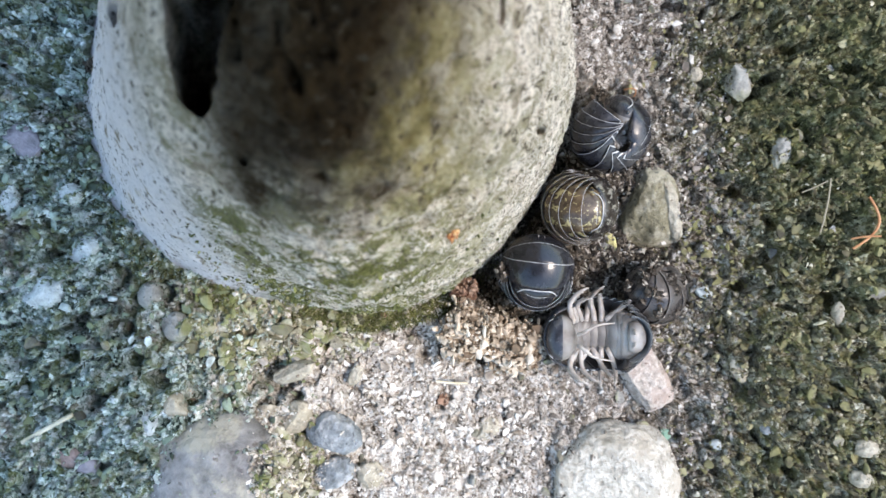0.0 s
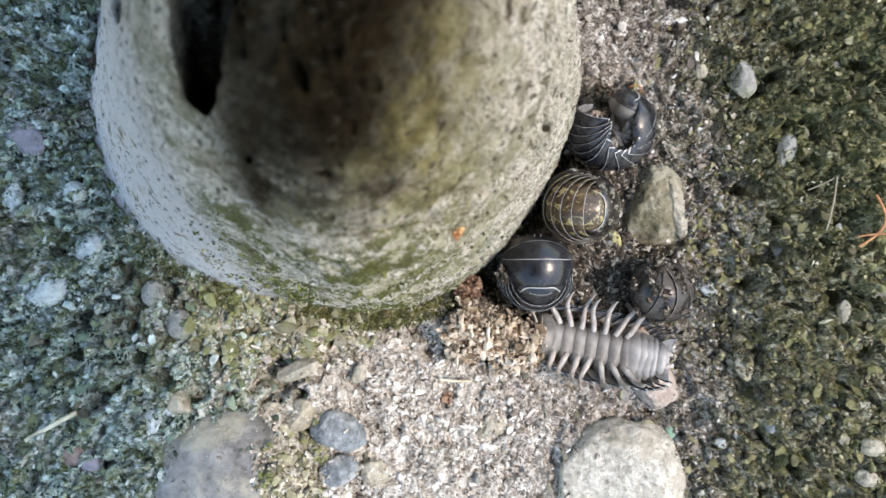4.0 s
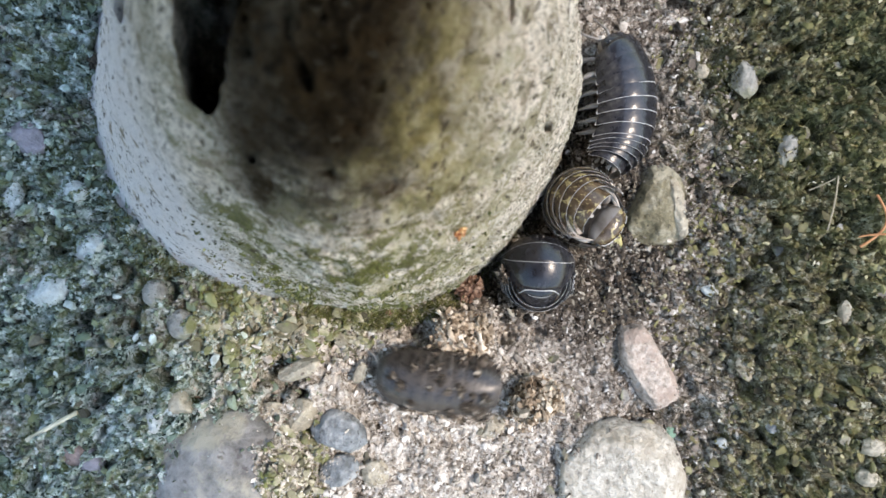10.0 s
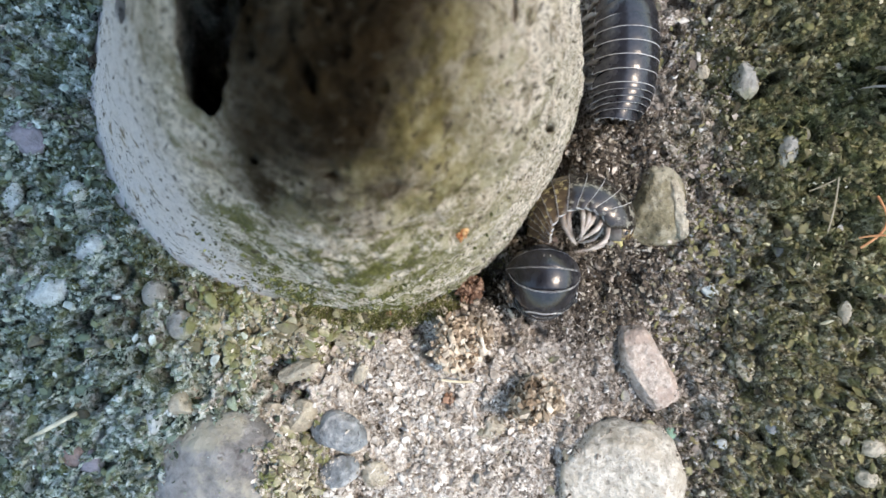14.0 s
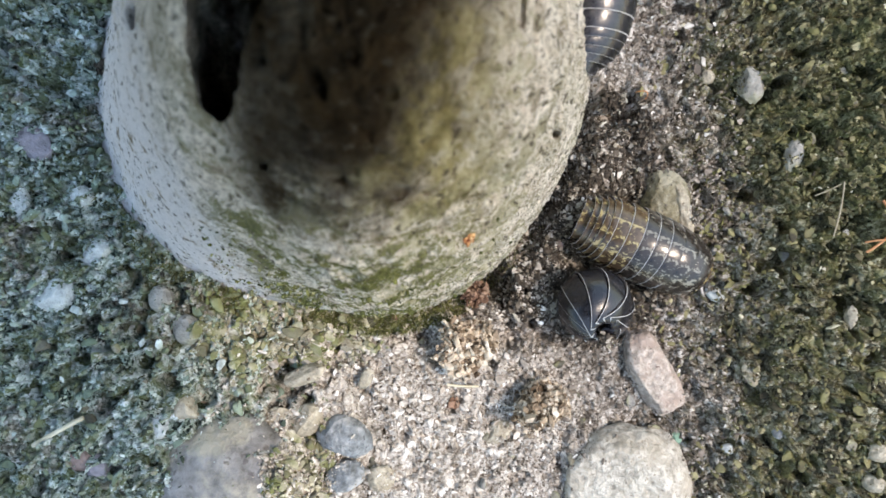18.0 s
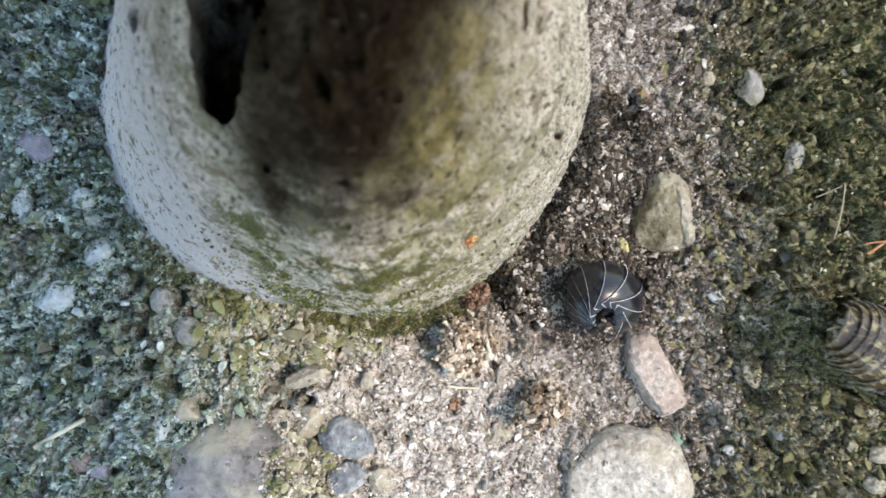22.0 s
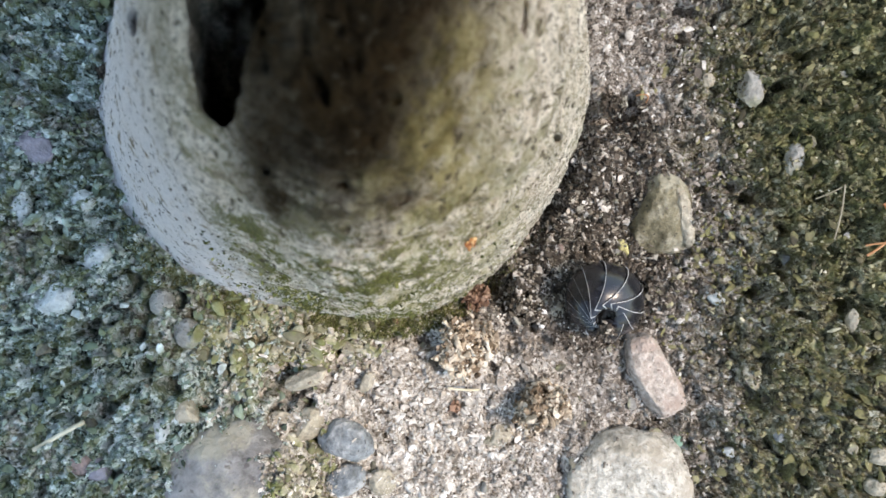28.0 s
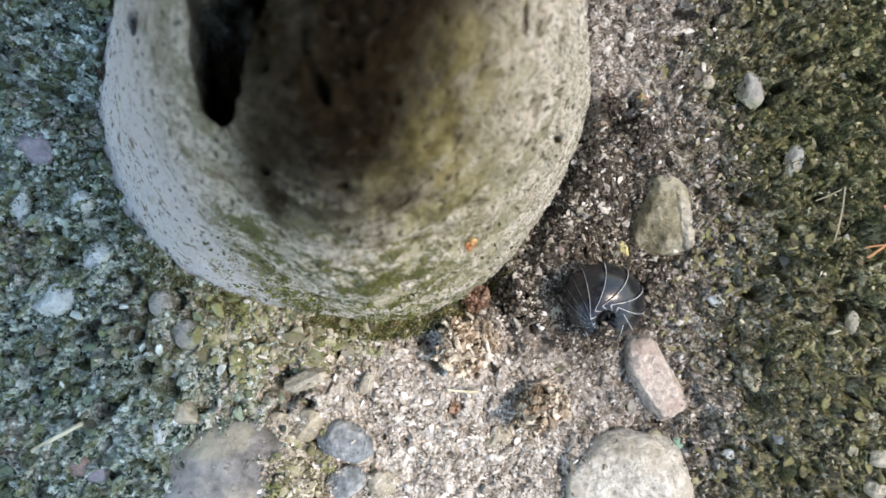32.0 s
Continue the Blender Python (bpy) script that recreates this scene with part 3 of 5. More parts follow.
def make_boulder():
    """The big weathered stone: a tall dome with one deep cavity and small pits."""
    rings, spokes = 330, 660
    rho = np.linspace(0, 1.0, rings) ** 0.85
    ang = np.linspace(0, 2 * math.pi, spokes, endpoint=False)
    R, A = np.meshgrid(rho, ang, indexing="ij")
    # smooth the foot's corners
    rad = R * np.mean([foot_radius(A + radians(d)) for d in (-14, -7, 0, 7, 14)], axis=0)
    x, y = BOULDER[0] + rad * np.cos(A), BOULDER[1] + rad * np.sin(A)
    base = lie(x, y) - 0.6
    z = base + (BOULDER[2] - base) * (1 - R ** boulder_bulge(A)) ** boulder_fall(A)
    wob = fbm(x / 6, y / 6, z / 6, 4, 31)
    fine = fbm(x / 1.1, y / 1.1, z / 1.1, 5, 37)
    nrm = np.stack([np.cos(A) * R, np.sin(A) * R, np.full_like(R, 0.5)], -1)
    nrm /= np.linalg.norm(nrm, axis=-1, keepdims=True)
    rasp = 1 - 2 * np.abs(fbm(x / 0.9 + 5, y / 0.9, z / 0.9, 4, 71))
    west = np.clip(np.cos(A - 3.2), 0, 1) ** 0.5
    push = 1.6 * wob * smooth(1.0, 0.85, R) + (0.9 * fine + 0.7 * (rasp - 0.8)) * (1 - 0.72 * west)
    x, y, z = x + nrm[..., 0] * push, y + nrm[..., 1] * push, z + nrm[..., 2] * push
    # small pores all over
    pore = value_noise(x / 0.8, y / 0.8, z / 0.8, 53)
    z = z - 0.2 * smooth(0.78, 0.92, pore) * (1 - 0.6 * west) - 0.15 * smooth(0.76, 0.92, value_noise(x / 0.42, y / 0.42, z / 0.42, 57))
    # deep cavity, long and ragged
    t = radians(-25)
    hx, hy, _ = -10.15, 10.1, 36.41
    cx, cy = x - hx, y - hy
    u, v = cx * math.cos(t) + cy * math.sin(t), -cx * math.sin(t) + cy * math.cos(t)
    e = (np.abs(u / (2.0 + 0.2 * v)) ** 2.4 + np.abs(v / 4.0) ** 2.4) ** (1 / 2.4) + 0.5 * fbm(x / 1.5, y / 1.5, 0, 4, 61)
    deep = 7.5 * smooth(1.04, 0.86, e) * (1 + 0.7 * fbm(x / 1.1, y / 1.1, 0, 4, 67))
    x, z = x - 0.22 * deep, z - deep  # it runs in slantwise
    for (px, py, _), a, b, deep, turn in (((-5.98, 7.36, 36.44), 0.35, 0.8, 0.9, 25), ((-4.60, 8.38, 36.54), 0.6, 0.4, 0.5, 0), ((-2.91, 7.18, 34.66), 0.28, 0.28, 0.6, 0), ((-5.72, 3.84, 32.80), 0.4, 0.35, 0.5, 0), ((-3.00, 3.22, 30.04), 0.6, 0.35, 0.7, 30), ((-9.45, 4.57, 31.38), 0.3, 0.3, 0.9, 0), ((-17.55, 13.07, 27.34), 0.5, 0.7, 1.4, 0), ((7.25, 8.65, 16.42), 0.35, 0.3, 1.2, 0), ((3.22, 12.45, 30.66), 0.3, 0.9, 0.7, 0)):
        c, s = math.cos(radians(turn)), math.sin(radians(turn))
        u, v = (x - px) * c + (y - py) * s, -(x - px) * s + (y - py) * c
        z = z - deep * smooth(1.3, 0.5, np.hypot(u / a, v / b))
    BOULDER_SKIN.append(np.stack([x, y, z], -1).reshape(-1, 3))
    n = rings * spokes
    verts = np.stack([x, y, z], -1).reshape(-1, 3)
    i = np.arange(rings - 1)[:, None] * spokes
    j = np.arange(spokes)[None]
    k = (j + 1) % spokes
    faces = np.stack([i + j, i + spokes + j, i + spokes + k, i + k], -1).reshape(-1, 4)
    foot = verts[-spokes:] - np.array([0, 0, 4.0])
    wall = [((rings - 1) * spokes + a, n + a, n + (a + 1) % spokes, (rings - 1) * spokes + (a + 1) % spokes) for a in range(spokes)]
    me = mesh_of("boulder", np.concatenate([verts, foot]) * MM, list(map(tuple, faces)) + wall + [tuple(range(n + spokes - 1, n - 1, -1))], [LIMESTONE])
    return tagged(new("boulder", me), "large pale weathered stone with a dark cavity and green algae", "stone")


boulder = make_boulder()


def make_camera_body():
    bm = bmesh.new()
    bmesh.ops.create_cube(bm, size=1.0)
    for v in bm.verts:
        v.co = Vector((v.co.x * 50 - 6.0, v.co.y * 154 + 47.0, v.co.z * 8 + 69.6)) * MM
    bmesh.ops.bevel(bm, geom=bm.edges[:], offset=2.5 * MM, segments=3, affect="EDGES")
    me = bpy.data.meshes.new("camera_body")
    bm.to_mesh(me)
    bm.free()
    me.materials.append(CASING)
    return tagged(new("camera_body", me), "black flat body of the filming device overhead", "device", kind="structure")


make_camera_body()


# ---- grit ----
def inside_boulder(x, y, margin=0.985):
    dx, dy = x - BOULDER[0], y - BOULDER[1]
    return np.hypot(dx, dy) < margin * foot_radius(np.arctan2(dy, dx))


def turned(rng, count, lean):
    """Random turning matrices, leaning at most so far."""
    a, b, c = rng.uniform(-lean, lean, count), rng.uniform(-lean, lean, count), rng.uniform(0, 6.283, count)
    o, i = np.zeros(count), np.ones(count)
    rx = np.stack([i, o, o, o, np.cos(a), -np.sin(a), o, np.sin(a), np.cos(a)], 1).reshape(-1, 3, 3)
    ry = np.stack([np.cos(b), o, np.sin(b), o, i, o, -np.sin(b), o, np.cos(b)], 1).reshape(-1, 3, 3)
    rz = np.stack([np.cos(c), -np.sin(c), o, np.sin(c), np.cos(c), o, o, o, i], 1).reshape(-1, 3, 3)
    return rz @ ry @ rx


def pile(name, places, size, material, rng, label, lift=0.1, category="gravel", lean=0.7, rounded=False):
    """Jagged crumbs of the given sizes at the given places, as one mesh."""
    count = len(places)
    shapes = np.stack([ICO1[0] * rng.uniform(0.35, 1.5, (12, 1)) for _ in range(60)])
    v = shapes[rng.integers(0, 60, count)] * (size[:, None] * 0.5 * rng.uniform([0.8, 0.4, 0.28], [1.7, 1.05, 0.75], (count, 3)))[:, None]
    v = np.einsum("nij,nkj->nki", turned(rng, count, lean), v) + places[:, None] + np.array([0, 0, 1.0]) * (size * lift)[:, None, None]
    f = (ICO1[1][None] + 12 * np.arange(count)[:, None, None]).reshape(-1, 3)
    ob = new(name, mesh_of(name, v.reshape(-1, 3) * MM, f.tolist(), [material], rounded))
    return tagged(ob, label, category, kind="stuff")


def grains(name, count, box, sizes, material, seed, keep, label, lift=0.1, rounded=False):
    rng = np.random.default_rng(seed)
    x0, x1, y0, y1 = box
    xs, ys = rng.uniform(x0, x1, count * 5), rng.uniform(y0, y1, count * 5)
    ok = keep(xs, ys, rng) & ~inside_boulder(xs, ys, 0.97)
    xs, ys = xs[ok][:count], ys[ok][:count]
    size = sizes[0] * (sizes[1] / sizes[0]) ** (rng.random(len(xs)) ** 2.6)
    return pile(name, np.stack([xs, ys, surface_height(xs, ys)], 1), size, material, rng, label, lift, rounded=rounded)


def zone(a, b, c, d):
    def keep(x, y, rng):
        x = x + 20 * fbm(x / 9, y / 9, 2, 4, 77)
        return rng.random(len(x)) < smooth(a, b, x) * smooth(d, c, x)
    return keep


grains("mossy_grit", 13000, (-50, -8, -30, 30), (0.1, 0.55), GRIT_LEFT, 11, zone(-99, -98, -22, -11), "grey-green mossy concrete grit")
grains("sand_grit", 22000, (-28, 26, -31, 12), (0.10, 0.5), GRIT_SAND, 12, zone(-24, -12, 6, 16), "pale cream sand and mortar grit")
grains("soil_grit", 17000, (3, 34, -31, 31), (0.11, 0.5), GRIT_SOIL, 13, zone(3, 12, 20, 29), "greyish brown soil grit in the gully")
grains("olive_grit", 13000, (16, 52, -31, 31), (0.1, 0.6), GRIT_RIGHT, 16, zone(18, 27, 98, 99), "olive-brown mossy concrete grit")


def flat_chips(name, count, box, sizes, material, seed, keep, label):
    """Angular flat stone chips bedded close together in the crust, as one mesh."""
    rng = np.random.default_rng(seed)
    x0, x1, y0, y1 = box
    xs, ys = rng.uniform(x0, x1, count * 6), rng.uniform(y0, y1, count * 6)
    ok = keep(xs, ys, rng) & ~inside_boulder(xs, ys, 0.99)
    xs, ys = xs[ok][:count], ys[ok][:count]
    count = len(xs)
    size = sizes[0] * (sizes[1] / sizes[0]) ** (rng.random(count) ** 2.2)
    v, f = ICO2
    forms = np.stack([lumpy(v, 0.25, 1.3, seed * 31 + k, 2, 8, (0.3, 0.62)) * 1.45 for k in range(40)])
    w = forms[rng.integers(0, 40, count)] * (size[:, None] * 0.5 * rng.uniform([0.9, 0.55, 0.32], [1.5, 1.0, 0.6], (count, 3)))[:, None]
    w = np.einsum("nij,nkj->nki", turned(rng, count, 0.55), w) + np.stack([xs, ys, surface_height(xs, ys) + 0.08 * size], 1)[:, None]
    faces = (f[None] + len(v) * np.arange(count)[:, None, None]).reshape(-1, 3)
    return tagged(new(name, mesh_of(name, w.reshape(-1, 3) * MM, faces.tolist(), [material], False)), label, "gravel", kind="stuff")


flat_chips("mossy_chips", 1500, (-50, -8, -30, 30), (0.3, 1.1), GRIT_LEFT, 61, zone(-99, -98, -22, -11), "grey-green angular stone chips bedded in mossy concrete")
flat_chips("sand_chips", 1100, (-28, 26, -31, 12), (0.3, 0.95), GRIT_SAND, 62, zone(-24, -12, 6, 16), "pale angular stone chips bedded in sand")
flat_chips("soil_chips", 700, (3, 34, -31, 31), (0.3, 0.95), GRIT_SOIL, 63, zone(3, 12, 20, 29), "brown angular stone chips in the soil")
flat_chips("olive_chips", 1700, (16, 52, -31, 31), (0.3, 1.1), GRIT_RIGHT, 64, zone(18, 27, 98, 99), "olive angular stone chips bedded in mossy concrete")


def dark_patch(x, y, rng):
    u, v = (x - 16.0) / 8, (y - 3.0) / 13
    spread = np.minimum(np.hypot(u, v), np.minimum(np.hypot((x - 13.0) / 7, (y - 1.0) / 6.5), np.hypot((x - 7.8) / 5, (y + 3.6) / 4)))
    return rng.random(len(x)) < smooth(1.1, 0.5, spread + 0.5 * fbm(x / 4, y / 4, 0, 3, 41))


grains("dark_soil", 13000, (2, 31, -17, 26), (0.15, 0.7), DARK_DIRT, 14, dark_patch, "dark brown crumbly soil in the gully", lift=0.2)


YELLOW_GRIT = mineral("yellow_mortar_grit", [(0.0, (0.05, 0.045, 0.028)), (0.3, (0.20, 0.185, 0.115)), (0.7, (0.40, 0.37, 0.27)), (1.0, (0.60, 0.56, 0.45))], (0.08, 0.07, 0.045), tint=(0.15, 0.165, 0.05))


def mortar_patch(x, y, rng):
    ux, uy = -15.0, -6.7
    vx, vy = -13.7, -20.1
    d = np.minimum(np.hypot((x - ux) / 9.0, (y - uy) / 6.0), np.hypot((x - vx) / 3.2, (y - vy) / 5.0))
    return rng.random(len(x)) < smooth(1.1, 0.6, d + 0.5 * fbm(x / 4, y / 4, 0, 3, 43))


grains("mortar_grit", 4500, (-27, -3, -30, 1), (0.12, 0.6), YELLOW_GRIT, 15, mortar_patch, "yellowish mossy mortar grit below the boulder", lift=0.35)


flat_chips("mortar_chips", 420, (-27, -3, -30, 1), (0.4, 1.4), YELLOW_GRIT, 65, mortar_patch, "angular cream stone chips bedded in mossy mortar")


# ---- loose and set stones ----
SKINS = []  # each set stone's points, for the grit that lies on it


def set_stone(name, x, y, a, b, c, turn, seed, material, label, sink=0.35, facets=3, lump=0.12, tilt=(0, 0), level=4, boxy=0.0, taper=0.0):
    """One stone of half sizes a, b, c lying in the ground at x, y."""
    v, f = ICO4 if level == 4 else ICO2
    if boxy:
        v = v / (np.abs(v) ** (2 + boxy)).sum(1, keepdims=True) ** (1 / (2 + boxy)) * 0.9
    v = lumpy(v, lump, 1.1, seed, 4, facets)
    v[:, 0] *= 1 - taper * v[:, 1]
    v = v * (1 + 0.16 * fbm(v[:, 0] * 4, v[:, 1] * 4, v[:, 2] * 4, 5, seed + 5) + 0.05 * fbm(v[:, 0] * 14, v[:, 1] * 14, v[:, 2] * 14, 3, seed + 6))[:, None] * (a, b, c)
    ob = new(name, mesh_of(name, v * MM, f.tolist(), [material]))
    SKINS.append((v, f, (x, y, float(lie(x, y)) + c * (0.8 - 2 * sink)), tilt, turn))
    ob.matrix_basis = pose(x * MM, y * MM, (float(lie(x, y)) + c * (0.8 - 2 * sink)) * MM, tilt[0], tilt[1], turn)
    return tagged(ob, label, "stone")


def stone_mat(name, a, b, fleck, tint=None, scale=500.0, rough=0.7):
    return mineral(name, [(0.0, a), (1.0, b)], fleck, scale, max(rough, 0.7), 1.0, "object", tint or tuple(0.55 * c + 0.05 for c in a))


MAUVE = stone_mat("mauve_grey_stone", (0.22, 0.213, 0.208), (0.22, 0.213, 0.208), (0.10, 0.09, 0.085), (0.33, 0.305, 0.235))
CHALK = stone_mat("chalky_stone", (0.53, 0.485, 0.41), (0.53, 0.485, 0.41), (0.22, 0.18, 0.135), (0.40, 0.35, 0.275), 1200)
PINK = stone_mat("pinkish_stone", (0.50, 0.425, 0.36), (0.50, 0.425, 0.36), (0.20, 0.14, 0.11), (0.37, 0.28, 0.225), 1300)
OCHRE = stone_mat("ochre_stone", (0.19, 0.165, 0.10), (0.19, 0.165, 0.10), (0.05, 0.042, 0.028), (0.36, 0.33, 0.245), 1000)
YELLOW = stone_mat("yellow_stone", (0.50, 0.45, 0.20), (0.50, 0.45, 0.20), (0.12, 0.10, 0.05), None, 900)
SLATE = stone_mat("blue_grey_stone", (0.21, 0.228, 0.24), (0.21, 0.228, 0.24), (0.07, 0.07, 0.075), (0.40, 0.40, 0.39), 1100)
WHITE = stone_mat("white_quartz", (0.52, 0.55, 0.54), (0.52, 0.55, 0.54), (0.30, 0.29, 0.25), (0.42, 0.43, 0.38), 700, 0.5)
CREAM = stone_mat("cream_stone", (0.42, 0.375, 0.29), (0.42, 0.375, 0.29), (0.17, 0.13, 0.09), (0.27, 0.235, 0.165), 900, 0.5)
PURPLE = stone_mat("purple_grey_stone", (0.27, 0.245, 0.275), (0.27, 0.245, 0.275), (0.16, 0.13, 0.14), None, 500, 0.5)
GREYST = stone_mat("grey_stone", (0.30, 0.29, 0.26), (0.30, 0.29, 0.26), (0.10, 0.09, 0.08), (0.2, 0.2, 0.13), 600)
RED = stone_mat("reddish_stone", (0.28, 0.20, 0.175), (0.28, 0.20, 0.175), (0.12, 0.07, 0.06), None, 600)
GREEN = stone_mat("green_chip", (0.22, 0.36, 0.27), (0.22, 0.36, 0.27), (0.12, 0.18, 0.14), None, 600)

set_stone("cobble", -20.7, -21.3, 6.6, 6.2, 3.6, 20, 3, MAUVE, "smooth mauve-grey cobble half sunk in mortar", 0.43, 1, 0.06)
set_stone("cobble", 18.1, -23.5, 6.4, 6.2, 4.0, 0, 4, CHALK, "rounded chalky white cobble half sunk in soil", 0.3, 1, 0.06)
set_stone("stone", 20.3, -12.0, 2.5, 5.0, 2.6, 19, 15, PINK, "pinkish angular wedge-shaped stone set in soil", 0.38, 1, 0.07, boxy=2.2, taper=0.38)
ochre = set_stone("stone", 21.7, 4.4, 3.4, 4.6, 3.0, -4, 61, OCHRE, "olive-brown stone with a worn pale ridge", 0.45, 3, 0.13, boxy=0.6, taper=0.2)
vein = set_stone("vein", 23.1, 4.2, 1.1, 3.9, 2.8, 14, 62, CREAM, "worn pale ridge", 0.40, 2, 0.16, boxy=0.4, tilt=(0, 10))
vein.parent, vein.matrix_parent_inverse = ochre, ochre.matrix_basis.inverted()
del vein["category"]
set_stone("pebble", -10.1, -17.5, 2.7, 2.0, 1.7, 160, 9, SLATE, "blue-grey angular pebble beside the mortar", 0.3, 5)
set_stone("pebble", -10.1, -21.3, 1.9, 1.5, 1.3, 20, 10, SLATE, "small dark blue-grey pebble with white veins", 0.3, 5)
set_stone("pebble", -13.6, -15.8, 1.7, 1.4, 1.2, 60, 11, CREAM, "rounded beige pebble on sand", 0.3, 4)
set_stone("pebble", -13.7, -11.4, 2.5, 1.0, 1.0, 24, 12, CREAM, "pale flat stone shard over a dark hollow", 0.15, 6, tilt=(12, -14), boxy=0.8)
set_stone("pebble", -16.4, -15.4, 1.3, 0.9, 0.7, 10, 13, CREAM, "flat cream pebble beside mortar", 0.3, 5)
set_stone("pebble", -6.7, -21.6, 1.3, 1.5, 0.9, 10, 14, CREAM, "pale cream pebble on sand", 0.3, 5)
set_stone("pebble", -35.0, -3.7, 2.2, 1.5, 1.3, 15, 16, WHITE, "white quartz pebble in mossy concrete", 0.35, 3)
set_stone("pebble", -32.9, 5.1, 1.1, 1.0, 0.9, 30, 17, WHITE, "small white quartz pebble", 0.35, 3)
set_stone("pebble", -36.7, 9.6, 2.0, 1.6, 1.2, -20, 18, PURPLE, "smooth purple-grey pebble in mossy concrete", 0.35, 5)
set_stone("pebble", -37.9, 4.5, 0.9, 1.8, 0.8, 10, 19, WHITE, "long white quartz pebble", 0.35, 4)
set_stone("pebble", -31.8, 0.2, 1.5, 1.2, 0.9, 40, 20, WHITE, "whitish pebble coated with algae", 0.4, 4)
set_stone("pebble", -24.2, -7.0, 1.3, 1.4, 1.0, 0, 21, GREYST, "round grey pebble in concrete", 0.35, 2)
set_stone("pebble", -26.4, -4.1, 1.1, 1.3, 0.9, 0, 22, GREYST, "round dark grey pebble in concrete", 0.35, 2)
set_stone("pebble", -24.3, -14.3, 1.4, 1.3, 1.1, 0, 23, CREAM, "pale cream pebble in mossy concrete", 0.3, 3)
set_stone("pebble", -26.5, -15.8, 0.9, 1.2, 0.8, 0, 24, WHITE, "pale translucent pebble in concrete", 0.3, 3)
set_stone("pebble", -33.0, -17.9, 1.2, 1.5, 1.0, 20, 25, RED, "dull reddish pebble in concrete", 0.3, 3)
set_stone("pebble", -31.6, -18.9, 1.3, 1.3, 1.0, 20, 26, PURPLE, "dull purple-grey pebble in concrete", 0.4, 3)
set_stone("pebble", 29.7, 16.7, 1.5, 2.1, 1.3, -15, 27, GREYST, "cream stone in dark mossy concrete", 0.35, 5)
set_stone("pebble", 26.0, 17.9, 0.8, 0.8, 0.7, 0, 28, CREAM, "tiny round cream pebble", 0.3, 1)
set_stone("pebble", 39.3, -18.2, 1.2, 0.8, 0.9, 0, 29, CREAM, "smooth orange-cream pebble on moss", 0.2, 1)
set_stone("pebble", 39.0, -21.1, 1.1, 0.8, 0.9, -10, 30, CREAM, "smooth cream pebble on moss", 0.2, 1)
set_stone("pebble", 29.6, -11.9, 0.6, 1.3, 0.5, 25, 31, CREAM, "narrow pale yellow chip", 0.2, 3)
set_stone("pebble", 17.6, 0.9, 0.6, 1.05, 0.8, 5, 32, YELLOW, "yellow lichen-covered pebble in soil", 0.2, 4, boxy=1.5)
set_stone("pebble", 23.1, -18.9, 0.7, 0.9, 0.4, 20, 33, GREEN, "pale green stone chip on soil", 0.2, 5)
set_stone("pebble", 33.1, 9.5, 0.9, 1.6, 0.9, -15, 34, GREYST, "long olive-cream pebble in moss", 0.45, 3)
set_stone("pebble", 4.6, -17.9, 1.7, 1.1, 0.9, 25, 35, CREAM, "flat cream pebble in sand", 0.4, 4)
set_stone("pebble", 26.7, -4.0, 1.4, 0.7, 0.6, -40, 36, WHITE, "bluish-white stone chip on moss", 0.38, 5)
set_stone("pebble", 37.4, -5.9, 0.5, 1.1, 0.7, -10, 37, CREAM, "pale yellow stone chip", 0.42, 5)
set_stone("pebble", 11.2, 0.9, 0.45, 0.45, 0.4, 0, 38, RED, "tiny orange pebble on soil", 0.2, 2)
set_stone("pebble", 23.8, -19.6, 0.6, 0.5, 0.4, 0, 39, SLATE, "tiny blue-grey pebble on soil", 0.2, 4)
set_stone("pebble", 27.8, -19.5, 0.7, 0.6, 0.5, 0, 40, WHITE, "tiny pale pebble on soil", 0.2, 4)
set_stone("pebble", -8.1, -12.0, 0.7, 1.2, 0.7, -15, 41, CREAM, "pale upright stone chip", 0.42, 7, boxy=1.5)
set_stone("pebble", -21.5, -1.9, 1.1, 0.7, 0.6, 10, 42, CREAM, "pale pinkish chip at the foot of the boulder", 0.2, 5)
set_stone("pebble", 10.5, -5.3, 1.0, 1.1, 0.8, 10, 43, CREAM, "dull tan pebble in soil", 0.35, 3)
set_stone("pebble", 31.9, -17.2, 0.7, 0.7, 0.5, 10, 44, SLATE, "tiny grey pebble on soil", 0.35, 3)


